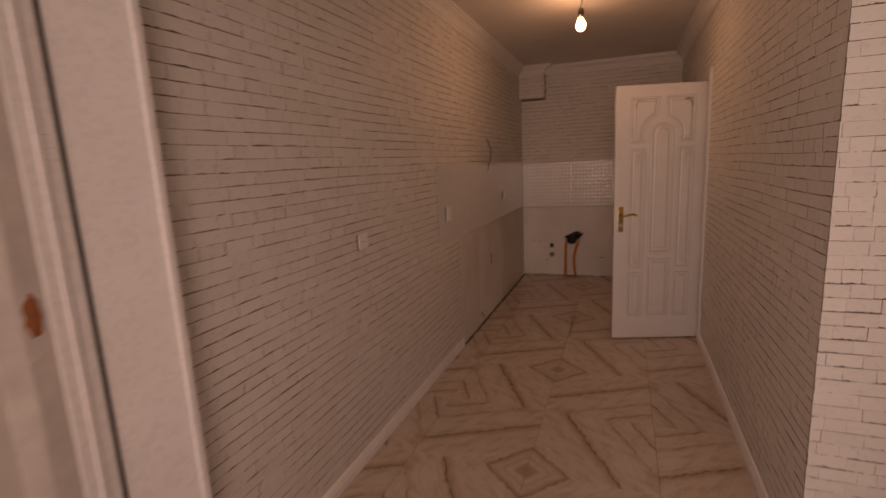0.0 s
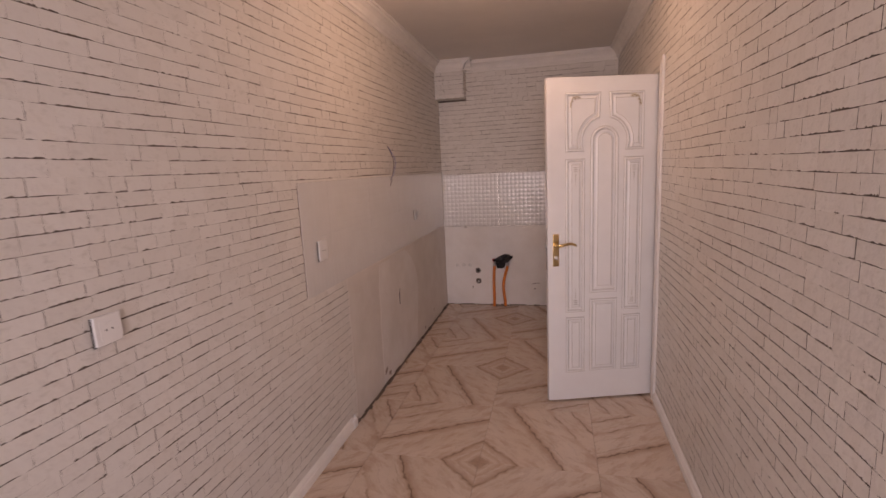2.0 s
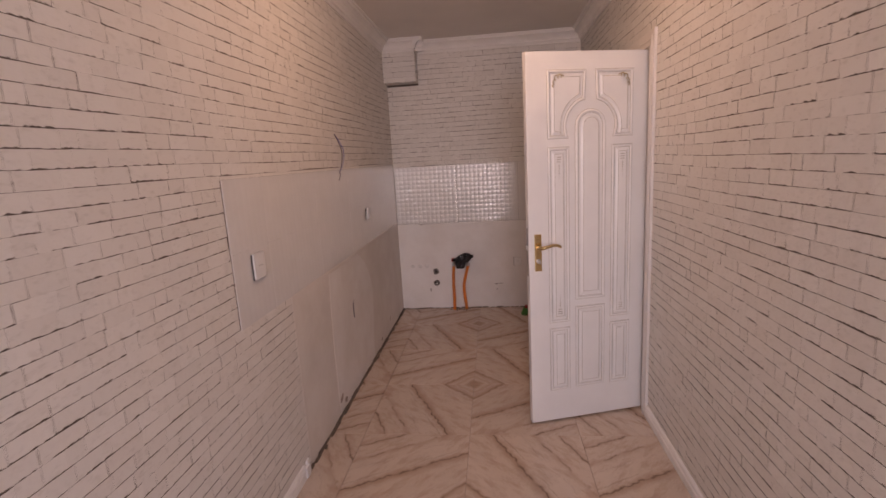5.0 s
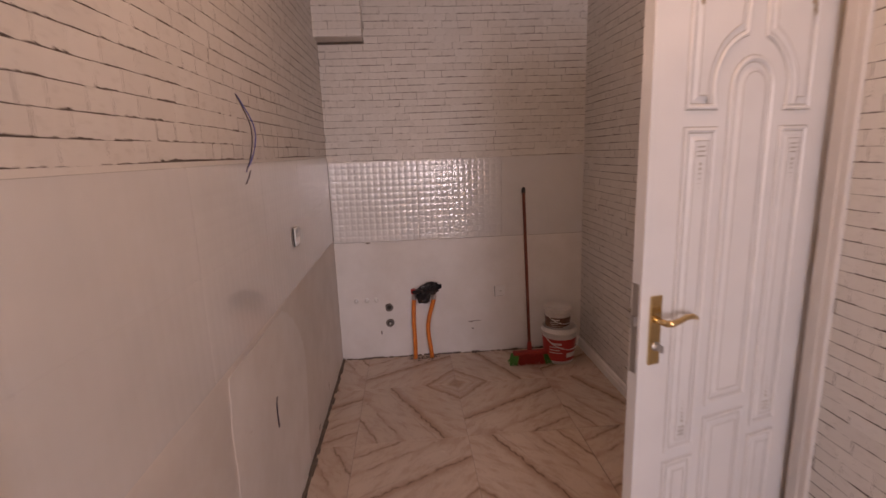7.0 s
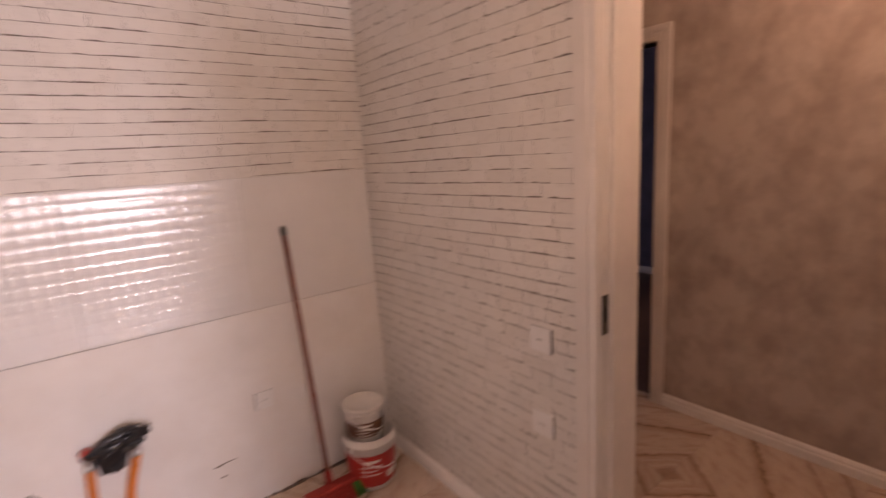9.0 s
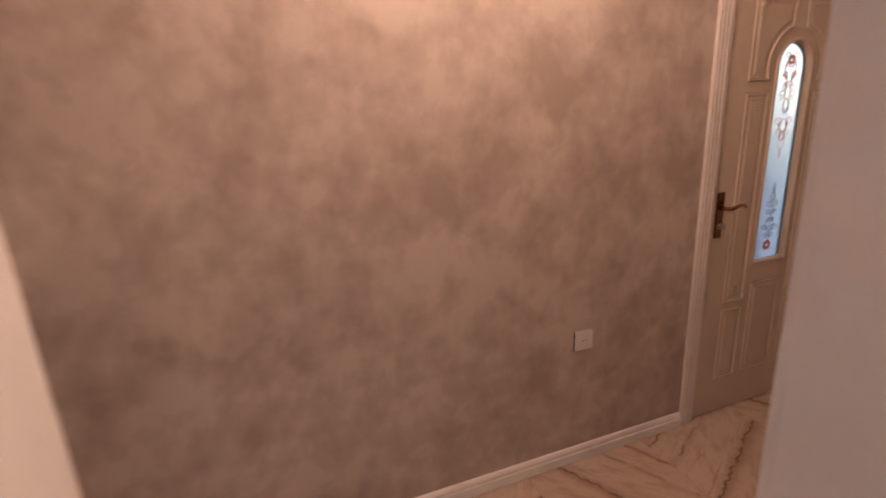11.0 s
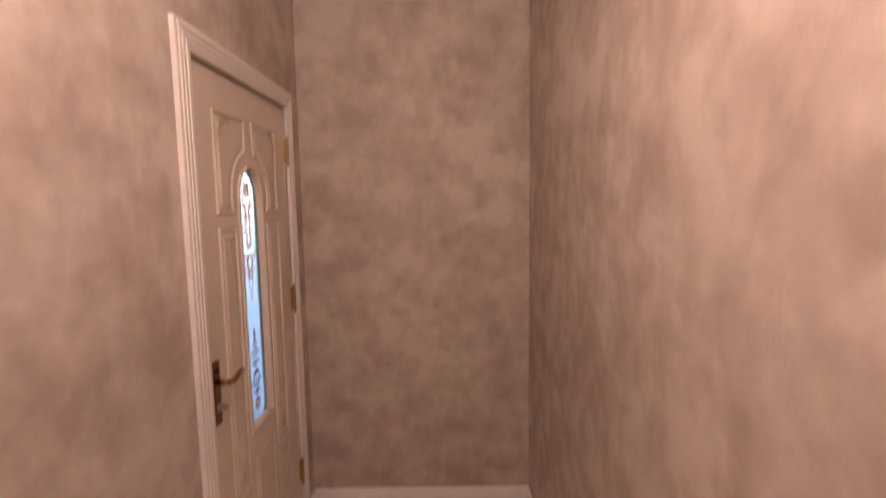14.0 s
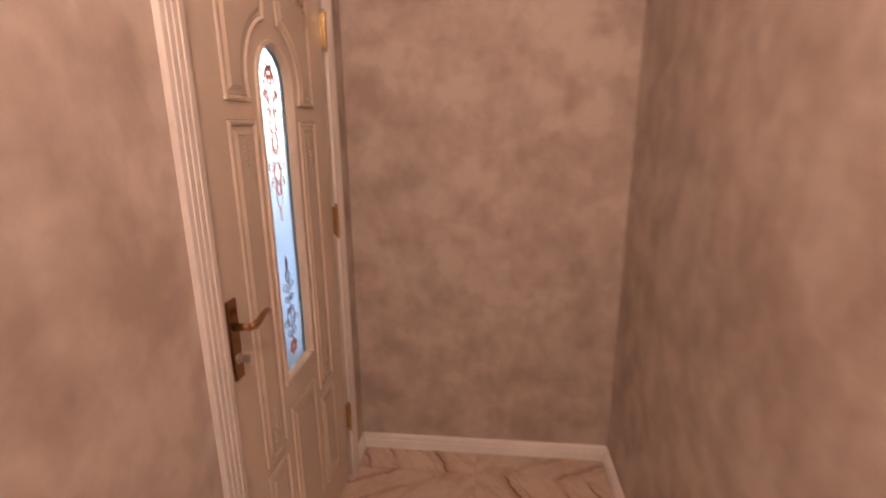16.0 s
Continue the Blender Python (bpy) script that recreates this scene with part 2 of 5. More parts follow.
M_HOLE = plain("bore_shade", (0.05, 0.042, 0.036), 0.85, vary=0.3)
M_GREY = plain("grey_pipe", (0.22, 0.20, 0.19), 0.55)
M_WIRE_BLUE = plain("blue_wire", (0.09, 0.11, 0.40), 0.4)
M_WIRE_DARK = plain("dark_wire", (0.045, 0.035, 0.05), 0.45)
M_HANDLE_WOOD = plain("broom_stick", (0.20, 0.05, 0.025), 0.4, vary=0.3, scale=20)
M_BROOM_RED = plain("broom_red", (0.35, 0.03, 0.02), 0.6, vary=0.3, scale=90)
M_BROOM_GREEN = plain("broom_green", (0.05, 0.20, 0.03), 0.6, vary=0.3, scale=90)
M_BUCKET = plain("bucket_plastic", (0.70, 0.67, 0.64), 0.35, vary=0.12)
M_LABEL_RED = plain("red_label", (0.42, 0.03, 0.025), 0.45)
M_LABEL_DARK = plain("brown_label", (0.13, 0.055, 0.03), 0.45, vary=0.3, scale=40)
M_NAVY = plain("navy_wallpaper", (0.17, 0.16, 0.225), 0.7, vary=0.2)
M_WOOD_DARK = plain("dark_laminate", (0.075, 0.032, 0.018), 0.35, vary=0.35, scale=12)
M_DIRT = plain("mortar_dirt", (0.15, 0.115, 0.09), 0.9, vary=0.4, scale=60)
M_STAIN = plain("stain", (0.40, 0.33, 0.29), 0.8, vary=0.35, scale=60)
M_BLACKCAP = plain("black_plastic", (0.02, 0.02, 0.02), 0.35)
M_PINK = plain("glass_rose", (0.72, 0.24, 0.16), 0.3)
M_PINK_PALE = plain("glass_pale_rose", (0.80, 0.46, 0.40), 0.35)
M_LEAD = plain("glass_lead", (0.16, 0.12, 0.15), 0.4)


def bulb_material(name, strength, tint):
    m, t, b = material(name, (1, 0.9, 0.75), 0.2)
    b.inputs["Emission Color"].default_value = (*tint, 1)
    b.inputs["Emission Strength"].default_value = strength
    return m


def frosted_material():
    m, t, b = material("frosted_glass", (0.48, 0.62, 0.69), 0.35)
    b.inputs["Transmission Weight"].default_value = 0.85
    b.inputs["IOR"].default_value = 1.1
    n = position_noise(t, 14, 4)
    t.links.new(math_node(t, 'MULTIPLY_ADD', n, 0.2, 0.55), b.inputs["Roughness"])
    return m


M_BULB = bulb_material("bulb_lit", BULB_KITCHEN * 6, (1.0, 0.72, 0.46))
M_BULB_HALL = bulb_material("bulb_hall_lit", BULB_HALL * 6, (1.0, 0.69, 0.455))
M_FROST = frosted_material()


# ---- mesh helpers ----
def mesh_of(name, bm, mat, smooth=False):
    me = bpy.data.meshes.new(name)
    bm.to_mesh(me)
    bm.free()
    for m in (mat if isinstance(mat, (list, tuple)) else [mat]):
        me.materials.append(m)
    if smooth:
        for p in me.polygons:
            p.use_smooth = True
    return me


def box(bm, x0, x1, y0, y1, z0, z1, bevel=0.0, m=None):
    r = bmesh.ops.create_cube(bm, size=1.0)
    vs = r["verts"]
    for v in vs:
        v.co = Vector(((x0 + x1) / 2 + v.co.x * (x1 - x0), (y0 + y1) / 2 + v.co.y * (y1 - y0), (z0 + z1) / 2 + v.co.z * (z1 - z0)))
    if bevel:
        es = list({e for v in vs for e in v.link_edges})
        r = bmesh.ops.bevel(bm, geom=es, offset=bevel, segments=2, affect='EDGES', profile=0.6)
        vs = list({v for f in r["faces"] for v in f.verts} | {v for v in vs if v.is_valid})
    if m is not None:
        bmesh.ops.transform(bm, matrix=m, verts=vs)
    return vs


def tube(bm, points, radius, sides=8, caps=True):
    """A round bar along points."""
    pts = [Vector(p) for p in points]
    rings = []
    up = Vector((0, 0, 1))
    for i, p in enumerate(pts):
        d = (pts[min(i + 1, len(pts) - 1)] - pts[max(i - 1, 0)]).normalized()
        a = up if abs(d.dot(up)) < 0.9 else Vector((1, 0, 0))
        s = d.cross(a).normalized()
        w = s.cross(d)
        r = radius[i] if isinstance(radius, (list, tuple)) else radius
        rings.append([bm.verts.new(p + (s * math.cos(k * math.tau / sides) + w * math.sin(k * math.tau / sides)) * r) for k in range(sides)])
    for a, b in zip(rings, rings[1:]):
        for k in range(sides):
            bm.faces.new((a[k], a[(k + 1) % sides], b[(k + 1) % sides], b[k]))
    if caps:
        bm.faces.new(rings[0][::-1])
        bm.faces.new(rings[-1])


def lathe(bm, profile, centre=(0, 0, 0), sides=24, m=None):
    """A turned shape from (radius, z) pairs."""
    rings = []
    c = Vector(centre)
    made = []
    for r, z in profile:
        ring = [bm.verts.new(c + Vector((r * math.cos(k * math.tau / sides), r * math.sin(k * math.tau / sides), z))) for k in range(sides)]
        rings.append(ring)
        made += ring
    for a, b in zip(rings, rings[1:]):
        for k in range(sides):
            bm.faces.new((a[k], a[(k + 1) % sides], b[(k + 1) % sides], b[k]))
    bm.faces.new(rings[0][::-1])
    bm.faces.new(rings[-1])
    if m is not None:
        bmesh.ops.transform(bm, matrix=m, verts=made)


def extrude_profile(bm, profile, start, end, out):
    """Sweeps a closed (out, up) profile along a straight level line."""
    s, e = Vector(start), Vector(end)
    o = Vector(out)
    a = [bm.verts.new(s + o * p + Vector((0, 0, q))) for p, q in profile]
    b = [bm.verts.new(e + o * p + Vector((0, 0, q))) for p, q in profile]
    n = len(profile)
    for i in range(n):
        bm.faces.new((a[i], a[(i + 1) % n], b[(i + 1) % n], b[i]))
    bm.faces.new(a[::-1])
    bm.faces.new(b)
    bmesh.ops.recalc_face_normals(bm, faces=bm.faces)


def part(name, bm, mat, parent, label="", smooth=False):
    ob = new(name, mesh_of(name, bm, mat, smooth))
    ob.parent = parent
    if label:
        tagged(ob, label)
    return ob


def thing(name, label, category, at=None, group="", bm=None, mat=None, smooth=False, kind=""):
    ob = new(name, mesh_of(name, bm, mat, smooth) if bm else None)
    if at is not None:
        ob.matrix_world = at
    return tagged(ob, label, category, group, kind)


def structure(name, label, category, bm, mat, smooth=False):
    return thing(name, label, category, None, "", bm, mat, smooth, "structure")


# ---- large structure ----
def wall_boxes(name, label, mat, boxes):
    bm = bmesh.new()
    for b in boxes:
        box(bm, *b)
    return structure(name, label, "wall", bm, mat)


wall_left = wall_boxes("wall_west", "white brick-effect wallpaper wall of the narrow kitchen", M_JOINT,
                       [(XL - 0.15, XL, Y0, YB, 0, ZC)])
wall_back = wall_boxes("wall_north", "kitchen end wall, brick-effect paper above bare plaster", M_JOINT,
                       [(XL - 0.15, HX0 - 0.10, YB, YB + 0.15, 0, ZC)])
wall_right = wall_boxes("wall_east", "white brick-effect wallpaper wall with a doorway", M_JOINT,
                        [(XR, HX0 - 0.10, YN, DY0 - 0.03, 0, ZC), (XR, HX0 - 0.10, DY1 + 0.03, YB, 0, ZC), (XR, HX0 - 0.10, DY0 - 0.03, DY1 + 0.03, DZ + 0.03, ZC)])
wall_nook = wall_boxes("wall_nook", "bright brick-effect wall facing the balcony opening", M_JOINT,
                       [(HX0 - 0.10, 2.1, YN, YN + 0.03, 0, ZC), (1.98, 2.1, 0.57, YN, 0, ZC)])
wall_hall_side = wall_boxes("wall_hall_west", "taupe suede-effect wallpaper wall beside the kitchen doorway", M_HALL,
                            [(HX0 - 0.10, HX0, HY0, DY0 - 0.03, 0, ZH), (HX0 - 0.10, HX0, DY1 + 0.03, HY1, 0, ZH), (HX0 - 0.10, HX0, DY0 - 0.03, DY1 + 0.03, DZ + 0.03, ZH)])
wall_hall_far = wall_boxes("wall_hall_east", "taupe suede-effect wallpaper wall with two doorways", M_HALL,
                           [(HX1, HX1 + WT, HY0 - 0.1, GY0, 0, ZH), (HX1, HX1 + WT, GY0, GY1, DZ + 0.02, ZH), (HX1, HX1 + WT, GY1, RY0, 0, ZH),
                            (HX1, HX1 + WT, RY0, RY1, RZ, ZH), (HX1, HX1 + WT, RY1, HY1 + 0.1, 0, ZH)])
wall_hall_end = wall_boxes("wall_hall_south", "taupe suede-effect wallpaper end wall of the hall", M_HALL,
                           [(HX0 - 0.1, HX1, YN + 0.03, HY0, 0, ZH)])
wall_hall_end2 = wall_boxes("wall_hall_north", "plain taupe end wall of the hall", M_HALL,
                            [(HX0 - 0.1, HX1, HY1, HY1 + 0.1, 0, ZH)])
# window wall with the wide balcony opening
wall_window = wall_boxes("wall_south", "thick outer wall round the balcony opening", M_RENDER,
                         [(XL - 0.35, XL - 0.012, 0.455, Y0 - 0.002, 0, ZC), (1.30, 2.1, 0.455, 0.565, 0, ZC), (XL - 0.012, 1.30, 0.455, Y0 - 0.002, 2.30, ZC)])
# balcony around the first steps
wall_boxes("wall_balcony_west", "rendered side wall of the balcony", M_RENDER, [(XL - 0.35, XL + 0.02, -1.4, 0.455, 0, 2.6)])
wall_boxes("wall_balcony_parapet", "rendered balcony parapet", M_RENDER, [(XL - 0.35, 2.1, -1.55, -1.4, 0, 0.95)])
wall_boxes("wall_balcony_east", "rendered side wall of the balcony", M_RENDER, [(2.0, 2.1, -1.4, 0.455, 0, 2.6)])

bm = bmesh.new()
box(bm, XL - 0.15, HX0 - 0.1, YN, YB + 0.15, ZC, ZC + 0.15)
box(bm, XL - 0.35, 2.1, 0.455, YN, ZC, ZC + 0.15)
structure("ceiling_kitchen", "flat off-white painted kitchen ceiling", "ceiling", bm, M_CEIL)
bm = bmesh.new()
box(bm, HX0 - 0.1, HX1 + WT, HY0 - 0.1, HY1 + 0.1, ZH, ZH + 0.12)
structure("ceiling_hall", "flat beige painted hall ceiling", "ceiling", bm, M_CEIL)
bm = bmesh.new()
box(bm, XL - 0.35, 2.1, -1.55, 0.455, 2.6, 2.75)
# unseen extension, added to keep the sun out of the bright room
box(bm, 2.1, 4.5, -1.55, 0.695, 2.6, 2.75)
structure("ceiling_balcony_shade", "concrete slab over the balcony", "ceiling", bm, M_CONCRETE)

# dark room behind the far doorway
wall_boxes("wall_dark_room", "dark navy wallpaper of the unlit room", M_NAVY,
           [(4.7, 4.8, 4.2, 8.2, 0, 2.6), (HX1 + WT, 2.9, 4.2, 4.3, 0, 2.6), (3.9, 4.7, 4.2, 4.3, 0, 2.6), (2.9, 3.9, 4.2, 4.3, 0, 0.85), (2.9, 3.9, 4.2, 4.3, 2.15, 2.6), (HX1 + WT, 4.7, 8.1, 8.2, 0, 2.6), (HX1 + 0.02, HX1 + WT, HY1 + 0.1, 8.1, 0, 2.6)])
bm = bmesh.new()
box(bm, HX1 + WT, 4.8, 4.2, 8.2, 2.6, 2.7)
structure("ceiling_dark_room", "ceiling of the unlit room", "ceiling", bm, M_CEIL)
# lit room behind the glazed door
wall_boxes("wall_bright_room", "pale wall of the daylit room behind the glazed door", M_PLASTIC,
           [(HX1 + WT, 4.2, 3.3, 3.4, 0, 2.6), (4.2, 4.3, 0.7, 3.4, 0, 2.6), (HX1 + WT, 2.6, 0.7, 0.8, 0, 2.6), (3.8, 4.2, 0.7, 0.8, 0, 2.6),
            (2.6, 3.8, 0.7, 0.8, 0, 0.05), (2.6, 3.8, 0.7, 0.8, 2.2, 2.6)])
bm = bmesh.new()
box(bm, HX1 + WT, 4.3, 0.7, 3.4, 2.6, 2.7)
structure("ceiling_bright_room", "ceiling of the daylit room", "ceiling", bm, M_CEIL)

def slab(name, label, category, mat, *b):
    bm_ = bmesh.new()
    box(bm_, *b)
    return structure(name, label, category, bm_, mat)


slab("floor_dark_room", "dark brown laminate floor of the unlit room", "floor", M_WOOD_DARK, HX1 + 0.06, 4.8, 4.2, 8.2, -0.12, -0.002)
slab("floor_bright_room", "pale floor of the daylit room", "floor", M_CONCRETE, HX1 + 0.06, 4.3, 0.7, 3.4, -0.12, -0.002)
slab("floor_balcony", "bare concrete balcony floor", "floor", M_CONCRETE, XL - 0.35, 2.1, -1.55, 0.455, -0.12, -0.004)
slab("ground", "bare ground far below the windows", "ground", M_CONCRETE, -300, 300, -300, 300, -6.2, -6.0)

room_data = bpy.data.lights.new("bright_room_skylight", 'AREA')
room_data.shape = 'RECTANGLE'
room_data.size, room_data.size_y = 1.15, 2.10
room_data.energy = 0.38
room_data.color = (0.64, 0.91, 1.0)
room_light = new("bright_room_skylight", room_data)
room_light.matrix_world = look((3.2, 0.76, 1.13), (3.2, 3.3, 1.13))

dark_data = bpy.data.lights.new("dark_room_skylight", 'AREA')
dark_data.shape = 'RECTANGLE'
dark_data.size, dark_data.size_y = 0.9, 1.2
dark_data.energy = 3.6
dark_data.color = (0.72, 0.82, 1.0)
dark_light = new("dark_room_skylight", dark_data)
dark_light.matrix_world = look((3.4, 4.26, 1.5), (3.2, 7.0, 1.0))

# ---- cornices, skirtings ----
CORNICE = [(0, 0), (0, -0.105), (0.012, -0.105), (0.014, -0.088), (0.024, -0.082), (0.026, -0.066), (0.040, -0.046), (0.062, -0.030),
           (0.070, -0.028), (0.072, -0.014), (0.086, -0.012), (0.088, 0)]


def cornice(name, label, z, runs, mat):
    bm_ = bmesh.new()
    for s, e, o in runs:
        extrude_profile(bm_, CORNICE, (*s, z), (*e, z), (*o, 0))
    return structure(name, label, "cornice", bm_, mat)


BX, BY, BZ = -0.80, 5.945, 2.23   # boxed-in duct in the far corner
cornice("cornice_kitchen", "white moulded polystyrene cornice round the kitchen", ZC - 0.001,
        [((XL, Y0), (XL, BY), (1, 0)), ((XL, BY), (BX + 0.085, BY), (0, -1)), ((BX, BY - 0.085), (BX, YB), (1, 0)), ((BX, YB), (XR, YB), (0, -1)), ((XR, YB), (XR, YN), (-1, 0))], M_CORNICE)
cornice("cornice_hall", "white stepped cornice round the hall ceiling", ZH - 0.001,
        [((HX0, HY0), (HX1, HY0), (0, 1)), ((HX1, HY0), (HX1, HY1), (-1, 0)), ((HX0, HY0), (HX0, HY1), (1, 0)), ((HX0, HY1), (HX1, HY1), (0, -1))], M_CORNICE)

SKIRT = [(0, 0), (0.016, 0), (0.016, 0.040), (0.012, 0.046), (0.013, 0.058), (0.008, 0.068), (0, 0.072)]


def skirting(name, label, runs, mat=M_SKIRT):
    bm_ = bmesh.new()
    for s, e, o in runs:
        extrude_profile(bm_, SKIRT, (*s, 0.001), (*e, 0.001), (*o, 0))
    return structure(name, label, "baseboard", bm_, mat)


skirting("baseboard_kitchen_west", "white plastic skirting that stops short of the bare plaster", [((XL, Y0), (XL, 3.41), (1, 0))])
skirting("baseboard_kitchen_east", "white plastic skirting along the brick-effect wall",
         [((XR, YN), (XR, DY0 - 0.075), (-1, 0)), ((XR, DY1 + 0.075), (XR, YB), (-1, 0))])
skirting("baseboard_nook", "white plastic skirting under the lit wall", [((XR, YN), (1.98, YN), (0, -1))])
skirting("baseboard_hall", "white skirting round the hall",
         [((HX0, HY0), (HX1, HY0), (0, 1)), ((HX1, HY0), (HX1, GY0 - 0.075), (-1, 0)), ((HX1, GY1 + 0.075), (HX1, RY0 - 0.075), (-1, 0)),
          ((HX0, HY0), (HX0, DY0 - 0.075), (1, 0)), ((HX0, DY1 + 0.075), (HX0, HY1), (1, 0)), ((HX1, RY1 + 0.075), (HX1, HY1), (-1, 0))])
skirting("baseboard_dark_room", "white skirting in the unlit room", [((4.7, 4.3), (4.7, 8.1), (-1, 0)), ((HX1 + WT, 8.1), (4.7, 8.1), (0, -1))])

# ---- boxed duct ----
bm = bmesh.new()
box(bm, XL, BX, BY, YB, BZ, ZC)
duct = structure("wall_duct_box", "boxed-in duct papered with brick effect under the ceiling", "wall", bm, M_BRICK)

# ---- smooth plaster panels ----
# duller filler along the whole stretch, then a paler ragged patch on it
bm = bmesh.new()
box(bm, XL, XL + 0.003, 3.50, YB, 0, 0.912)
structure("plaster_west_dull", "older greyish filler below the tiles, patchy and scuffed", "plaster", bm, M_PLASTER_DULL)
bm = bmesh.new()
rng = random.Random(44)
outline = [(3.99, 0.0), (4.85, 0.0), (4.88, 0.25), (4.93, 0.42), (4.94, 0.58), (4.87, 0.70), (4.77, 0.80), (4.68, 0.86), (4.62, 0.885), (4.02, 0.885), (4.0, 0.70), (3.985, 0.35)]
ragged = []
for (y0, z0), (y1, z1) in zip(outline, outline[1:] + outline[:1]):
    for k in range(5):
        f_ = k / 5
        ragged.append((y0 + (y1 - y0) * f_ + rng.uniform(-0.006, 0.006), max(0.0, z0 + (z1 - z0) * f_ + (rng.uniform(-0.006, 0.006) if 0 < z0 < 0.88 else 0))))
face_ = bm.faces.new([bm.verts.new((XL + 0.0030, y, z)) for y, z in ragged])
up_ = bmesh.ops.extrude_face_region(bm, geom=[face_])["geom"]
for v in up_:
    if isinstance(v, bmesh.types.BMVert):
        v.co.x += 0.0012
bmesh.ops.recalc_face_normals(bm, faces=bm.faces)
structure("plaster_west", "fresh white filler patch with a ragged edge below the tiles", "plaster", bm, M_PLASTER)
bm = bmesh.new()
box(bm, XL + 0.004, XR, YB - 0.004, YB, 0, 0.885)
structure("plaster_north", "bare white plaster end wall with drilled pipe holes", "plaster", bm, M_PLASTER)


# paper trimmed to the edges of the tiles
bm = bmesh.new()
box(bm, XL, XL + 0.0014, 3.036, YB, 1.4865, 1.4995)
structure("paper_edge_west", "white brick-effect paper trimmed along the tiles", "wall trim", bm, M_BRICK)
bm = bmesh.new()
box(bm, XL + 0.002, XR, YB - 0.0014, YB, 1.4525, 1.4565)
structure("paper_edge_north", "white brick-effect paper trimmed along the tiles", "wall trim", bm, M_BRICK)


# ---- raised-square glazed tiles ----
def relief_tile_mesh(w, h, pitch=0.043, depth=0.0019, sub=6, thick=0.007):
    """A glossy tile whose face is a grid of flat-topped raised squares; lies in x, z and faces -y."""
    nx, nz = max(1, round(w / pitch)), max(1, round(h / pitch))
    us = [(i + k / sub) / nx for i in range(nx) for k in range(sub)] + [1.0]
    vs = [(i + k / sub) / nz for i in range(nz) for k in range(sub)] + [1.0]
    verts, faces = [], []
    for v in vs:
        for u in us:
            fu, fv = (u * nx) % 1.0 * 2 - 1, (v * nz) % 1.0 * 2 - 1
            d = depth * (1 - fu ** 4) * (1 - fv ** 4)
            verts.append((u * w, -thick - d, v * h))
    n = len(us)
    for j in range(len(vs) - 1):
        for i in range(n - 1):
            a = j * n + i
            faces.append((a, a + 1, a + 1 + n, a + n))
    k = len(verts)
    verts += [(0, 0, 0), (w, 0, 0), (w, 0, h), (0, 0, h)]
    c = (0, n - 1, len(vs) * n - 1, (len(vs) - 1) * n)
    faces += [(k, k + 1, c[1], c[0]), (k + 1, k + 2, c[2], c[1]), (k + 2, k + 3, c[3], c[2]), (k + 3, k, c[0], c[3])]
    me = bpy.data.meshes.new("tile")
    me.from_pydata(verts, [], faces)
    me.materials.append(M_TILE)
    for p in me.polygons:
        p.use_smooth = p.index < len(faces) - 4
    return me


TZ0, TZ1, TZ2 = 0.910, 1.205, 1.486
splash_back = tagged(new("backsplash_north"), "glossy white relief tiles mirroring the daylight on the end wall", "backsplash", kind="structure")
splash_left = tagged(new("backsplash_west"), "glossy white relief tiles in two rows on the side wall", "backsplash", kind="structure")
# the tile nearest the doorway is plain
for x0, x1, relief in ((XL + 0.0052, -0.49, 0.0019), (-0.4888, 0.11, 0.0019), (0.1112, XR - 0.004, 0.0002)):
    ob = new("tile", relief_tile_mesh(x1 - x0, 1.452 - 0.888, depth=relief))
    ob.parent = splash_back
    ob.location = (x0, YB, 0.888)
for z0, z1 in ((TZ0, TZ1 - 0.0002), (TZ1, TZ2)):
    for y0, y1 in ((3.04, 3.34), (3.34, 3.94), (3.94, 4.54), (4.54, 5.14), (5.14, 5.74), (5.74, YB - 0.010)):
        ob = new("tile", relief_tile_mesh(y1 - y0 - 0.0008, z1 - z0, depth=0.0004, thick=0.0035))
        ob.parent = splash_left
        ob.matrix_world = Matrix.Translation((XL, y0, z0)) @ Matrix.Rotation(radians(90), 4, 'Z')


# ---- door frames ----
def frame_uprights(bm_, axis_x, side, y0, y1, top, w=0.075, thick=0.016, flutes=0):
    """Flat casing on one face of a wall that runs along y; side is the way it faces."""
    xs = sorted((axis_x, axis_x + side * thick))
    box(bm_, xs[0], xs[1], y0 - w, y0, 0, top, 0.003)
    box(bm_, xs[0], xs[1], y1, y1 + w, 0, top, 0.003)
    box(bm_, xs[0], xs[1], y0 - w, y1 + w, top, top + w, 0.003)
    f = axis_x + side * thick
    fx = sorted((f, f + side * 0.004))
    for k in range(flutes):
        c = w * (k + 1) / (flutes + 1)
        hw = w * 0.28 / (flutes + 1)
        box(bm_, fx[0], fx[1], y0 - c - hw, y0 - c + hw, 0, top + c + hw, 0.001)
        box(bm_, fx[0], fx[1], y1 + c - hw, y1 + c + hw, 0, top + c + hw, 0.001)
        box(bm_, fx[0], fx[1], y0 - c + hw, y1 + c - hw, top + c - hw, top + c + hw, 0.001)


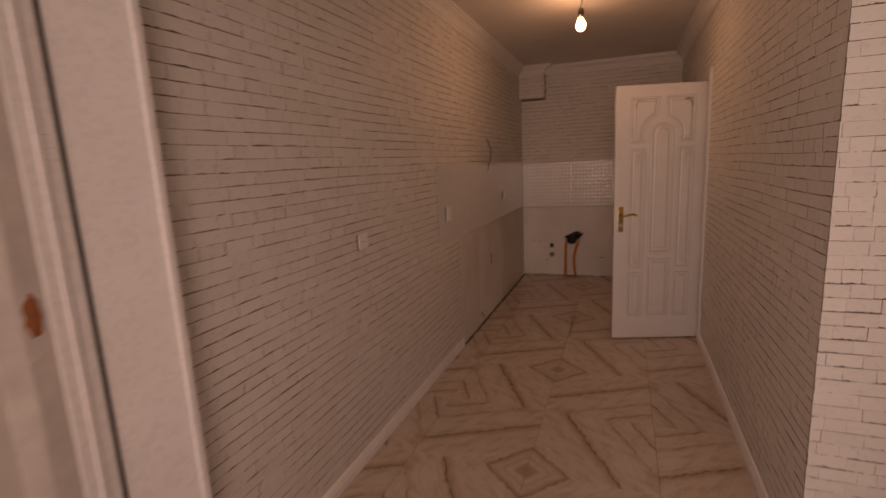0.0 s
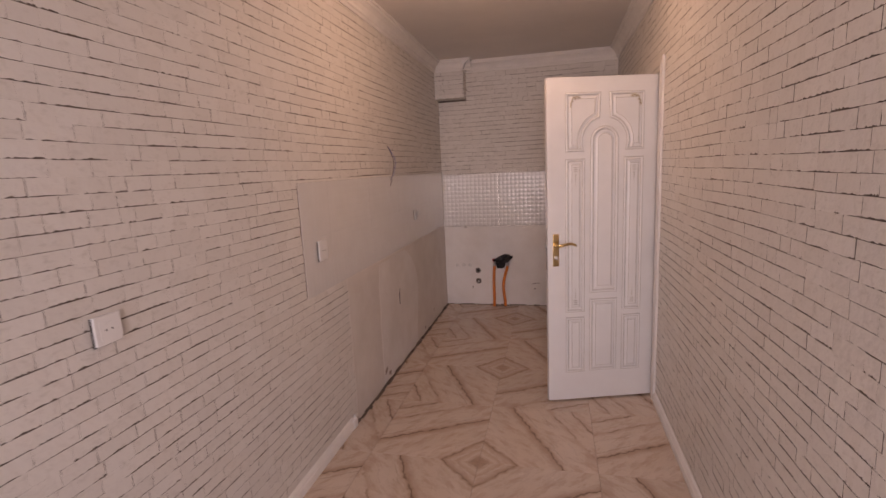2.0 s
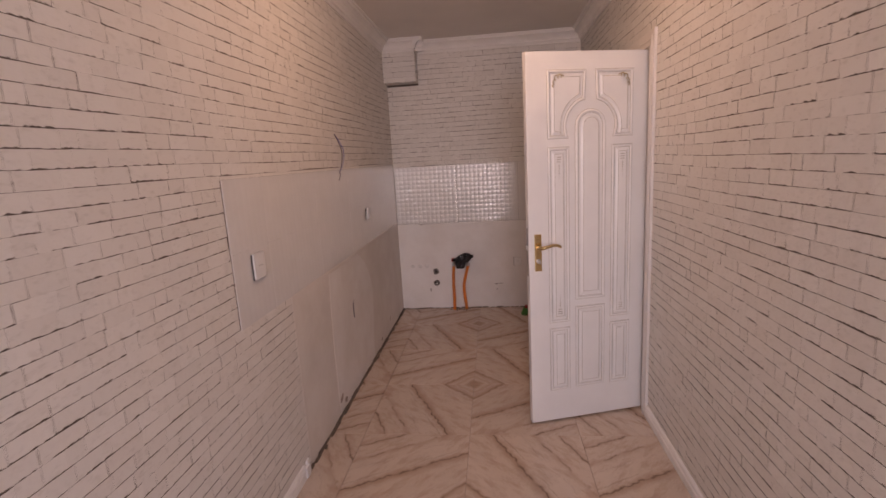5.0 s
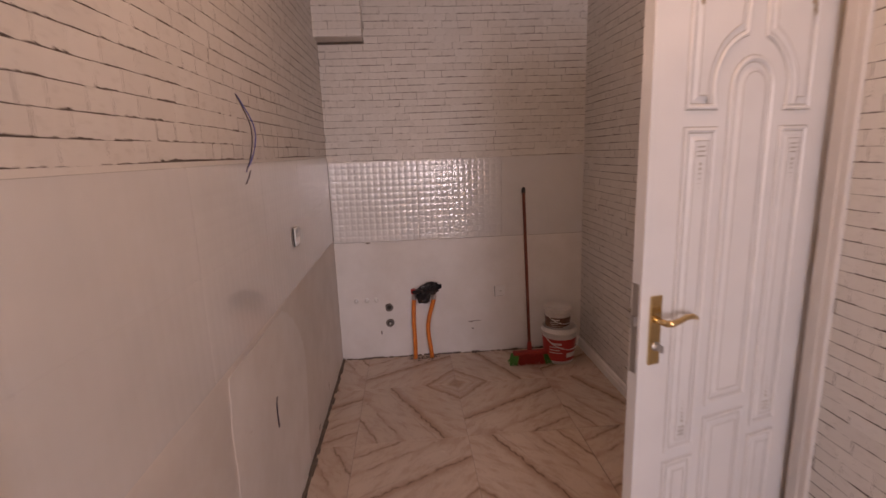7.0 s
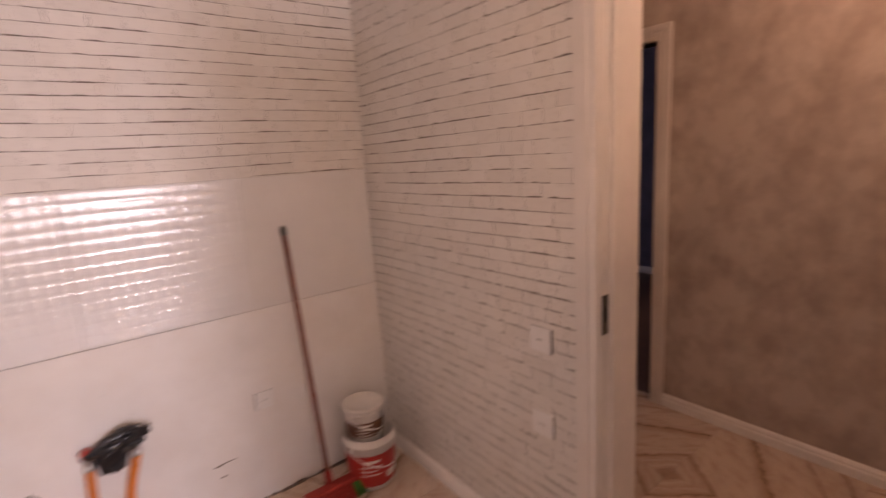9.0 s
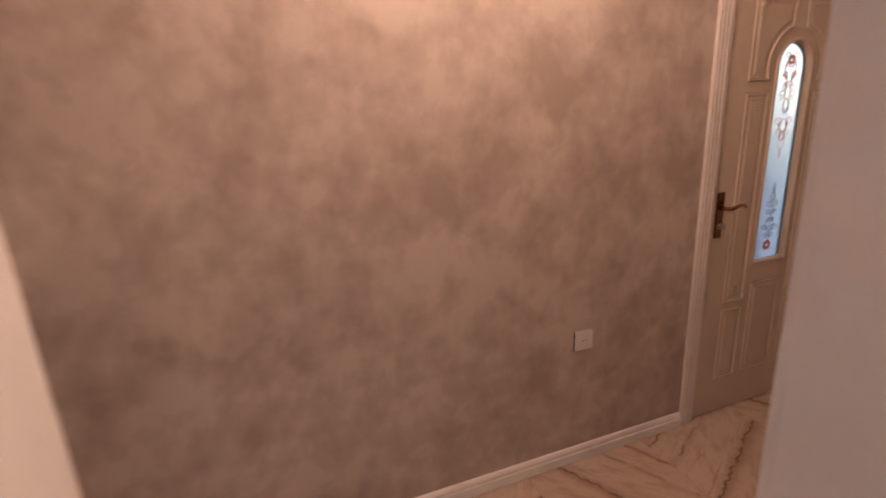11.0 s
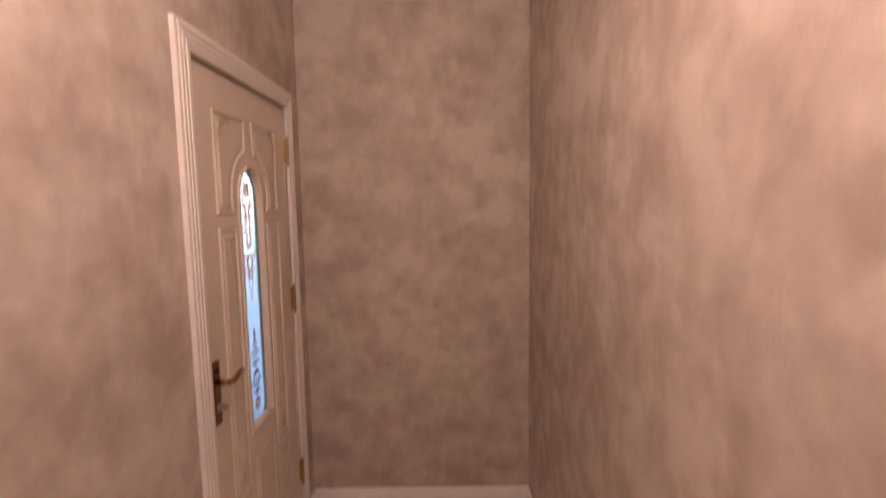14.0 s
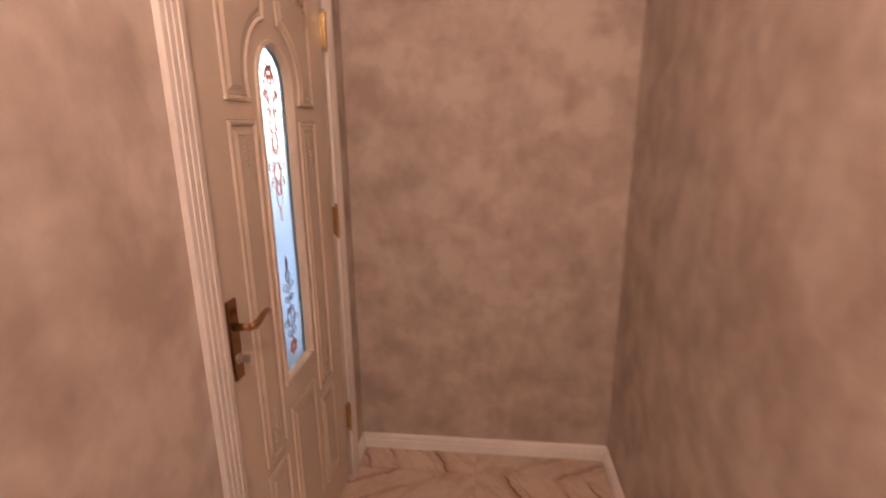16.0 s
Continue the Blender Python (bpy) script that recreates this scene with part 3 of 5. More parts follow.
def door_frame(name, label, x0, x1, y0, y1, top, flutes=(0, 3), casing=(True, True), lining=0.03):
    ob = tagged(new(name), label, "door frame", kind="structure")
    for n_, b in (("jamb", (x0 + 0.001, x1 - 0.001, y0 - lining + 0.002, y0, 0, top)), ("jamb", (x0 + 0.001, x1 - 0.001, y1, y1 + lining - 0.002, 0, top)),
                  ("head", (x0 + 0.001, x1 - 0.001, y0 - lining + 0.002, y1 + lining - 0.002, top, top + lining - 0.002))):
        bm_ = bmesh.new()
        box(bm_, *b)
        part(n_, bm_, M_CASING, ob)
    for on, x, s, fl in ((casing[0], x0, -1, flutes[0]), (casing[1], x1, 1, flutes[1])):
        if on:
            bm_ = bmesh.new()
            frame_uprights(bm_, x, s, y0 - 0.003, y1 + 0.003, top + 0.003, flutes=fl)
            part("casing", bm_, M_CASING, ob)
    return ob


kitchen_frame = door_frame("door_frame_1", "white painted door frame between kitchen and hall", XR, HX0, DY0, DY1, DZ, (1, 3))
bm = bmesh.new()
box(bm, XR + 0.045, XR + 0.065, DY1 - 0.012, DY1, 0, DZ)
box(bm, XR + 0.045, XR + 0.065, DY0, DY0 + 0.012, 0, DZ)
box(bm, XR + 0.045, XR + 0.065, DY0, DY1, DZ - 0.012, DZ)
part("stop", bm, M_CASING, kitchen_frame)
bm = bmesh.new()
box(bm, XR + 0.006, XR + 0.036, DY1 - 0.002, DY1 - 0.0002, 0.945, 1.065)
part("strike_plate", bm, M_DARKSTEEL, kitchen_frame, "dark steel strike plate")
# dark raised block paints the shade inside the latch hole
bm = bmesh.new()
box(bm, XR + 0.012, XR + 0.03, DY1 - 0.0035, DY1 - 0.002, 0.985, 1.03)
part("latch_hole", bm, M_DARK, kitchen_frame)
glazed_frame = door_frame("door_frame_2", "beige fluted frame of the glazed hall door", HX1, HX1 + WT, GY0, GY1, DZ + 0.02, (3, 1), lining=0.0025)
bm = bmesh.new()
box(bm, HX1 + 0.004, HX1 + 0.050, GY0, GY0 + 0.0028, 0, DZ + 0.02)
box(bm, HX1 + 0.004, HX1 + 0.050, GY1 - 0.0028, GY1, 0, DZ + 0.02)
part("seal", bm, M_CASING, glazed_frame, "beige strip that closes the gap beside the leaf")
dark_frame = door_frame("door_frame_3", "beige frame round the doorway to the unlit room", HX1, HX1 + WT, RY0, RY1, RZ, (2, 0), lining=0.0025)


# ---- moulded doors ----
ARCH_Z = 1.632            # springing of the arched panels


def arc(cx, cz, r, a0, a1, n=10):
    return [(cx + r * math.cos(radians(a0 + (a1 - a0) * i / n)), cz + r * math.sin(radians(a0 + (a1 - a0) * i / n))) for i in range(n + 1)]


def inset(poly, d):
    """A closed outline moved inwards by d."""
    n = len(poly)
    area = sum(poly[i][0] * poly[(i + 1) % n][1] - poly[(i + 1) % n][0] * poly[i][1] for i in range(n))
    sgn = 1 if area > 0 else -1
    out = []
    for i in range(n):
        p0, p1, p2 = Vector(poly[i - 1]), Vector(poly[i]), Vector(poly[(i + 1) % n])
        a, b = (p1 - p0).normalized(), (p2 - p1).normalized()
        na, nb = Vector((-a.y, a.x)) * sgn, Vector((-b.y, b.x)) * sgn
        m_ = na + nb
        m_ = m_ / max(0.35, m_.dot(na))
        out.append(tuple(p1 + m_ * d))
    return out


def moulding(bm_, poly, steps, face, sign):
    """Rings of (inset, height) round an outline on a door's face; the last ring is filled."""
    rings = []
    for d, h in steps:
        rings.append([bm_.verts.new((x, face + sign * h, z)) for x, z in inset(poly, d)])
    for a, b in zip(rings, rings[1:]):
        n = len(a)
        for i in range(n):
            bm_.faces.new((a[i], a[(i + 1) % n], b[(i + 1) % n], b[i]))
    return rings


def door_outlines(w):
    """Panel outlines of the arched pattern, x from 0 at the latch side."""
    c = w / 2
    k = w / 0.70
    a = 0.085 * k
    l0, l1 = 0.113 * k, 0.228 * k
    r_out = a + 0.052 * k
    left_top = [(l0, 1.575), (l1 - 0.004, 1.575)] + [(x, z) for x, z in arc(c, ARCH_Z, r_out, 195, 104, 8)] + [(c - 0.026 * k, 1.910), (l0, 1.910)]
    arch = [(c - a, 0.705), (c + a, 0.705)] + arc(c, ARCH_Z, a, 0, 180, 16)
    outlines = {
        "top": left_top,
        "top_other": [(w - x, z) for x, z in left_top][::-1],
        "side": [(l0, 0.585), (l1, 0.585), (l1, 1.530), (l0, 1.530)],
        "side_other": [(w - l1, 0.585), (w - l0, 0.585), (w - l0, 1.530), (w - l1, 1.530)],
        "low": [(l0, 0.185), (l1, 0.185), (l1, 0.550), (l0, 0.550)],
        "low_other": [(w - l1, 0.185), (w - l0, 0.185), (w - l0, 0.550), (w - l1, 0.550)],
        "middle": [(c - a, 0.190), (c + a, 0.190), (c + a, 0.662), (c - a, 0.662)],
    }
    return outlines, arch


def scroll(bm_, x, z, flip, face, sign, k=1.0):
    """A small carved leaf spray."""
    for cx, cz, r, a0, a1 in ((0.012, 0.0, 0.014, 40, 250), (0.028, 0.006, 0.012, 20, 230), (0.002, -0.020, 0.012, 60, 260), (-0.004, -0.036, 0.008, 60, 260), (0.042, 0.006, 0.008, 0, 220)):
        pts = [(x + flip * (px - 0.0) * k, face + sign * 0.0045, z + pz * k) for px, pz in arc(cx, cz, r, a0, a1, 6)]
        tube(bm_, pts, [0.002, 0.003, 0.0034, 0.0034, 0.003, 0.0025, 0.0015], 5)


def door_leaf(name, label, w, h, thick, at, mat, glazed=False, handle_mat=None, lock=(0.885, 1.085)):
    """A moulded door; local x runs from the latch edge (0) to the hinges (w), front face looks to -y."""
    ob = thing(name, label, "door", at)
    outlines, arch_ = door_outlines(w)
    bm_ = bmesh.new()
    if not glazed:
        box(bm_, 0, w, 0, thick, 0, h, 0.002)
    else:
        c, a = w / 2, 0.085 * w / 0.70
        gz0, gz1 = 0.765, ARCH_Z
        box(bm_, 0, c - a, 0, thick, 0, h)
        box(bm_, c + a, w, 0, thick, 0, h)
        box(bm_, c - a, c + a, 0, thick, 0, gz0)
        top = arc(c, gz1, a, 0, 180, 16)
        for y_ in (0, thick):
            vs_ = [bm_.verts.new((x, y_, z)) for x, z in top]
            up_ = [bm_.verts.new((x, y_, h)) for x, z in top]
            for i in range(16):
                bm_.faces.new((vs_[i], vs_[i + 1], up_[i + 1], up_[i]))
        f0 = [bm_.verts.new((x, 0, z)) for x, z in top]
        f1 = [bm_.verts.new((x, thick, z)) for x, z in top]
        for i in range(16):
            bm_.faces.new((f0[i], f0[i + 1], f1[i + 1], f1[i]))
        cap = [bm_.verts.new(v) for v in ((c - a, 0, h), (c + a, 0, h), (c + a, thick, h), (c - a, thick, h))]
        bm_.faces.new(cap)
        bmesh.ops.recalc_face_normals(bm_, faces=bm_.faces)
    part("slab", bm_, mat, ob)
    for face, sign in ((0, -1), (thick, 1)):
        for key, poly in outlines.items():
            bm_ = bmesh.new()
            rings = moulding(bm_, poly, [(0.0, 0.0), (0.002, 0.006), (0.007, 0.0075), (0.011, 0.004), (0.013, 0.0012), (0.023, 0.0014), (0.034, 0.0065), (0.036, 0.0068)], face, sign)
            bm_.faces.new(rings[-1])
            bmesh.ops.recalc_face_normals(bm_, faces=bm_.faces)
            p = part("panel", bm_, mat, ob)
            bm_ = bmesh.new()
            for d, h_ in ((-0.0022, 0.0006), (0.0135, 0.0020), (0.0335, 0.0070)):
                r = moulding(bm_, poly, [(d, h_), (d + 0.0024, h_)], face, sign)
            bmesh.ops.recalc_face_normals(bm_, faces=bm_.faces)
            part("groove_line", bm_, M_PATINA, p, "grey patina in the groove")
            if key.startswith("top"):
                bm_ = bmesh.new()
                first = key == "top"
                k_ = w / 0.70
                scroll(bm_, (0.150 if first else 0.55) * k_, 1.870, 1 if first else -1, face + sign * 0.0055, sign, k_)
                part("carving", bm_, M_GILT, p, "gilded leaf carving")
            if key.startswith("side"):
                bm_ = bmesh.new()
                cx = sum(x for x, z in poly) / 4
                for z_, s_ in ((1.480, -1), (0.635, 1)):
                    for i in range(3):
                        box(bm_, cx - 0.012, cx + 0.012, face + sign * 0.006 - 0.0035, face + sign * 0.006 + 0.0035, z_ + s_ * i * 0.012 - 0.002, z_ + s_ * i * 0.012 + 0.002, 0.001)
                    for i in range(6):
                        r = 0.005 * (1 - i / 7)
                        bmesh.ops.create_icosphere(bm_, subdivisions=1, radius=r, matrix=Matrix.Translation((cx, face + sign * 0.007, z_ + s_ * (0.045 + i * 0.013))))
                part("carving", bm_, M_PATINA, p, "carved bell-flower drop")
        if not glazed:
            bm_ = bmesh.new()
            rings = moulding(bm_, arch_, [(0.0, 0.0), (0.002, 0.006), (0.009, 0.008), (0.014, 0.004), (0.016, 0.0012), (0.030, 0.0014), (0.042, 0.0065), (0.045, 0.0068)], face, sign)
            bm_.faces.new(rings[-1])
            bmesh.ops.recalc_face_normals(bm_, faces=bm_.faces)
            p = part("arched_panel", bm_, mat, ob)
            bm_ = bmesh.new()
            for d, h_ in ((-0.0022, 0.0006), (0.0165, 0.0020), (0.0415, 0.0070)):
                moulding(bm_, arch_, [(d, h_), (d + 0.0024, h_)], face, sign)
            bmesh.ops.recalc_face_normals(bm_, faces=bm_.faces)
            part("groove_line", bm_, M_PATINA, p, "grey patina in the groove")
    # lock, lever and hinges
    hm = handle_mat or M_BRASS
    for face, sign in ((0, -1), (thick, 1)):
        bm_ = bmesh.new()
        ys = sorted((face, face + sign * 0.008))
        box(bm_, 0.030, 0.068, ys[0], ys[1], lock[0], lock[1], 0.0025)
        plate = part("lock_plate", bm_, hm, ob, "brass lock plate")
        bm_ = bmesh.new()
        y_ = face + sign * 0.052
        lz = lock[1] - 0.068
        tube(bm_, [(0.049, face, lz), (0.049, face + sign * 0.03, lz), (0.051, y_ - sign * 0.006, lz)], [0.011, 0.009, 0.009], 12)
        pts = [(0.047, y_ - sign * 0.008, lz), (0.062, y_, lz + 0.001), (0.085, y_ + sign * 0.002, lz + 0.006), (0.11, y_, lz + 0.011), (0.135, y_ - sign * 0.003, lz + 0.010), (0.158, y_ - sign * 0.010, lz), (0.166, y_ - sign * 0.014, lz - 0.007)]
        tube(bm_, pts, [0.009, 0.010, 0.0085, 0.008, 0.008, 0.0075, 0.004], 10)
        part("lever", bm_, hm, plate, "curved brass lever", True)
        bm_ = bmesh.new()
        lathe(bm_, [(0.013, 0), (0.013, 0.006), (0.009, 0.008), (0.009, 0.016), (0.004, 0.017)], sides=14,
              m=Matrix.Translation((0.049, face + sign * 0.006, lock[0] + 0.055)) @ Matrix.Rotation(radians(90 * sign), 4, 'X').inverted())
        box(bm_, 0.046, 0.052, min(face + sign * 0.02, face + sign * 0.038), max(face + sign * 0.02, face + sign * 0.038), lock[0] + 0.045, lock[0] + 0.065, 0.001)
        part("lock_cylinder", bm_, M_STEEL, plate, "steel lock cylinder with thumb turn")
    bm_ = bmesh.new()
    box(bm_, -0.0018, 0.0005, thick / 2 - 0.011, thick / 2 + 0.011, 0.86, 1.12, 0.0005)
    part("lock_strip", bm_, M_STEEL, ob, "steel strip of the mortice lock")
    bm_ = bmesh.new()
    box(bm_, -0.010, 0, thick / 2 - 0.007, thick / 2 + 0.007, 1.0, 1.028, 0.002)
    part("latch", bm_, M_STEEL, ob)
    hy, hx = (-0.017, w - 0.001) if glazed else (-0.006, w + 0.004)
    for z_ in (0.24, 1.10, 1.78):
        bm_ = bmesh.new()
        tube(bm_, [(hx, hy, z_), (hx, hy, z_ + 0.12)], 0.0072, 10)
        tube(bm_, [(hx, hy, z_ - 0.010), (hx, hy, z_)], [0.003, 0.006], 10)
        tube(bm_, [(hx, hy, z_ + 0.12), (hx, hy, z_ + 0.130)], [0.006, 0.003], 10)
        box(bm_, w - 0.001, w + 0.002, hy, thick * 0.8, z_ + 0.005, z_ + 0.115)
        part("hinge", bm_, M_BRASS, ob, "brass butt hinge", False)
    return ob


# kitchen door: open, swung into the kitchen
hinge = Vector((0.725, 4.102, 0.012))
swing = 16.6
at = Matrix.Translation(hinge) @ Matrix.Rotation(radians(swing), 4, 'Z') @ Matrix.Translation((-0.70, 0, 0))
kitchen_door = door_leaf("door_1", "open white moulded door with grey-gold patina grooves", 0.70, 2.0, 0.038, at, M_DOOR)

# glazed hall door: closed, its face set back in the frame
at = Matrix.Translation((HX1 + 0.006, GY1 - 0.003, 0.006)) @ Matrix.Rotation(radians(-90), 4, 'Z')
M_DOOR_BEIGE = plain("beige_door_paint", (0.62, 0.54, 0.45), 0.36, vary=0.05, scale=5)
glazed_door = door_leaf("door_2", "closed beige moulded door with a narrow arched stained-glass pane", GY1 - GY0 - 0.006, 2.032, 0.038, at, M_DOOR_BEIGE, True, M_BRONZE, (0.915, 1.120))
GW = GY1 - GY0 - 0.006
GC, GA = GW / 2, 0.085 * GW / 0.70
pane_outline = [(GC - GA, 0.765), (GC + GA, 0.765)] + arc(GC, ARCH_Z, GA, 0, 180, 16)
bm = bmesh.new()
for y_ in (0.017, 0.021):
    bm.faces.new([bm.verts.new((x, y_, z)) for x, z in pane_outline])
pane = part("pane", bm, M_FROST, glazed_door, "pale blue frosted glass with painted flowers")
for face, sign in ((0.0, -1),):
    bm = bmesh.new()
    moulding(bm, pane_outline, [(-0.016, 0.0), (-0.014, 0.006), (-0.006, 0.008), (-0.002, 0.004), (0.002, -0.004), (0.004, -0.017)], face, sign)
    bmesh.ops.recalc_face_normals(bm, faces=bm.faces)
    part("glazing_bead", bm, M_DOOR_BEIGE, glazed_door)


def glass_scrolls(bm_, z0, z1, n, seed, th=0.0013):
    """Thin painted tendrils, mirrored about the pane's middle."""
    rng_ = random.Random(seed)
    for i in range(n):
        z_ = z0 + (z1 - z0) * (i + 0.5) / n
        w_ = rng_.uniform(0.018, 0.040)
        h_ = (z1 - z0) / n * rng_.uniform(0.7, 1.1)
        turns = rng_.choice((1.1, 1.4, 1.7))
        for f_ in (-1, 1):
            pts = []
            for k in range(15):
                u_ = k / 14
                r_ = (1 - u_ * 0.75)
                a_ = turns * math.tau * u_ - 1.2
                pts.append((GC + f_ * (w_ * 0.9 - w_ * 0.62 * r_ * math.cos(a_)), 0.0158, z_ + h_ * 0.45 * r_ * math.sin(a_)))
            tube(bm_, pts, [th * (1.3 - 0.7 * k / 14) for k in range(15)], 4)


def glass_drops(bm_, spots, th=0.0016):
    """Outlined almond shapes down the middle."""
    for z_, rx, rz in spots:
        pts = [(GC + rx * math.sin(a) * abs(math.sin(a)) ** 0.4, 0.0156, z_ + rz * math.cos(a)) for a in [k * math.tau / 20 for k in range(21)]]
        tube(bm_, pts, th, 4)


bm = bmesh.new()
glass_scrolls(bm, 1.50, 1.70, 5, 2, 0.0019)
glass_drops(bm, [(1.625, 0.034, 0.055), (1.655, 0.018, 0.024), (1.47, 0.016, 0.030), (1.385, 0.022, 0.028), (1.335, 0.012, 0.018)], 0.0022)
part("painted_scroll", bm, M_PINK, pane, "rose-red painted scrollwork")
bm = bmesh.new()
glass_scrolls(bm, 1.33, 1.62, 6, 5, 0.0017)
glass_drops(bm, [(1.315, 0.020, 0.040), (1.26, 0.006, 0.022)], 0.0012)
part("painted_scroll", bm, M_PINK_PALE, pane, "pale rose painted scrollwork")
bm = bmesh.new()
glass_scrolls(bm, 0.86, 1.05, 5, 3, 0.0014)
glass_drops(bm, [(1.065, 0.014, 0.022), (1.105, 0.006, 0.020), (0.93, 0.026, 0.034)], 0.0018)
tube(bm, [(GC, 0.0157, 0.85), (GC, 0.0157, 1.13)], 0.0014, 4)
part("painted_scroll", bm, M_LEAD, pane, "dark painted scrollwork")
bm = bmesh.new()
for z_, r_ in ((0.830, 0.028), (1.660, 0.020)):
    for k in range(6):
        a_ = k * math.tau / 6 + 0.3
        bmesh.ops.create_icosphere(bm, subdivisions=1, radius=r_ * 0.42,
                                   matrix=Matrix.Translation((GC + r_ * 0.6 * math.cos(a_), 0.0160, z_ + r_ * 0.6 * math.sin(a_))) @ Matrix.Diagonal((1, 0.08, 1, 1)))
part("painted_flower", bm, M_PINK, pane, "rose-red painted flower")

# white door of the unlit room, open inwards
at = Matrix.Translation((HX1 + WT + 0.006, RY1 - 0.065, 0.012)) @ Matrix.Rotation(radians(-1), 4, 'Z')
at = at @ Matrix.Translation((0.70, 0.038, 0)) @ Matrix.Rotation(radians(180), 4, 'Z')
dark_door = door_leaf("door_3", "open white moulded door inside the unlit room", 0.70, 1.98, 0.038, at, M_DOOR, False, M_BRONZE)


# ---- sockets and switch plates ----
def socket(name, label, m, w=0.082, h=0.082, holes=True, group=""):
    ob = thing(name, label, "socket", m, group)
    bm_ = bmesh.new()
    box(bm_, -w / 2, w / 2, -0.011, 0, -h / 2, h / 2, 0.003)
    part("plate", bm_, M_PLASTIC, ob)
    # dark plate showing at left and below paints the edge's shade
    bm_ = bmesh.new()
    box(bm_, -w / 2 - 0.0028, w / 2 + 0.0005, -0.004, 0, -h / 2 - 0.002, h / 2 - 0.002)
    part("back_box", bm_, M_DARK, ob, "dark gap round the back box")
    bm_ = bmesh.new()
    box(bm_, -w * 0.33, w * 0.33, -0.0118, -0.011, -h * 0.33, h * 0.33, 0.0003)
    part("insert", bm_, M_PLASTIC, ob)
    # dark solids on the face paint the shade in holes and slit
    bm_ = bmesh.new()
    if holes:
        for s_ in (-1, 1):
            lathe(bm_, [(0.0028, 0), (0.0028, 0.0006)], sides=8, m=Matrix.Translation((s_ * 0.0095, -0.0120, 0)) @ Matrix.Rotation(radians(90), 4, 'X'))
    else:
        box(bm_, -w * 0.15, w * 0.15, -0.0124, -0.0118, -0.001, 0.001)
    part("hole", bm_, M_DARK, ob)
    return ob


FACE_X = Matrix.Rotation(radians(90), 4, 'Z')     # faces +x
FACE_NX = Matrix.Rotation(radians(-90), 4, 'Z')   # faces -x
socket("wall_socket", "white socket plate on the brick-effect wall", Matrix.Translation((XL + 0.004, 1.965, 1.135)) @ FACE_X)
socket("wall_socket", "white socket plate set in the glossy tiles", Matrix.Translation((XL + 0.0075, 3.215, 1.130)) @ FACE_X, 0.09, 0.105)
socket("wall_socket", "white socket plate near the kitchen's far corner", Matrix.Translation((XL + 0.0075, 4.965, 1.138)) @ FACE_X)
socket("wall_socket", "white socket plate on the bare plaster", Matrix.Translation((0.09, YB - 0.004, 0.475)), 0.075, 0.078, False)
socket("light_switch", "white switch plate on the brick-effect wall by the doorway", Matrix.Translation((XR - 0.004, 4.993, 0.878)) @ FACE_NX, 0.085, 0.085, False)
socket("wall_socket", "white socket plate low on the brick-effect wall", Matrix.Translation((XR - 0.004, 4.993, 0.573)) @ FACE_NX, 0.085, 0.085, False)
socket("wall_socket", "white socket plate low on the taupe hall wall", Matrix.Translation((HX1, 3.482, 0.582)) @ FACE_NX, 0.085, 0.085, False)

# ---- open cable slot in the plaster ----
slot = thing("wall_slot", "open slot with cables in the bare filler", "slot", Matrix.Translation((XL + 0.004, 4.416, 0.542)) @ FACE_X)
bm = bmesh.new()
tube(bm, [(0.015, -0.002, 0.062), (-0.006, -0.004, 0.045), (-0.010, -0.004, 0.0), (-0.002, -0.003, -0.055)], 0.0028, 6)
part("cable", bm, M_WIRE_DARK, slot, "dark cable end")

# ---- loose wires on the wall ----
wires = thing("loose_wires", "loop of bare blue and dark wires hanging from the wall", "wire", Matrix.Translation((XL + 0.003, 4.36, 1.46)))
for name_, mat_, off in (("wire", M_WIRE_BLUE, 0.0), ("wire", M_WIRE_DARK, 0.012)):
    bm = bmesh.new()
    pts = []
    for i in range(17):
        f_ = i / 16
        bulge = math.sin(math.pi * min(1, f_ * 1.05)) ** 0.8
        pts.append((0.008 + 0.022 * math.sin(math.pi * f_), -0.02 + (0.085 - off * 3.2) * bulge + 0.02 * f_ * f_, 0.245 * (1 - f_) - 0.005 * math.sin(f_ * 9)))
    tube(bm, pts, 0.0021, 7)
    part(name_, bm, mat_, wires, "", True)
bm = bmesh.new()
tube(bm, [(0.018, 0.012, 0.002), (0.016, -0.005, -0.02), (0.010, -0.02, -0.04)], 0.0020, 6)
part("wire", bm, M_WIRE_DARK, wires)

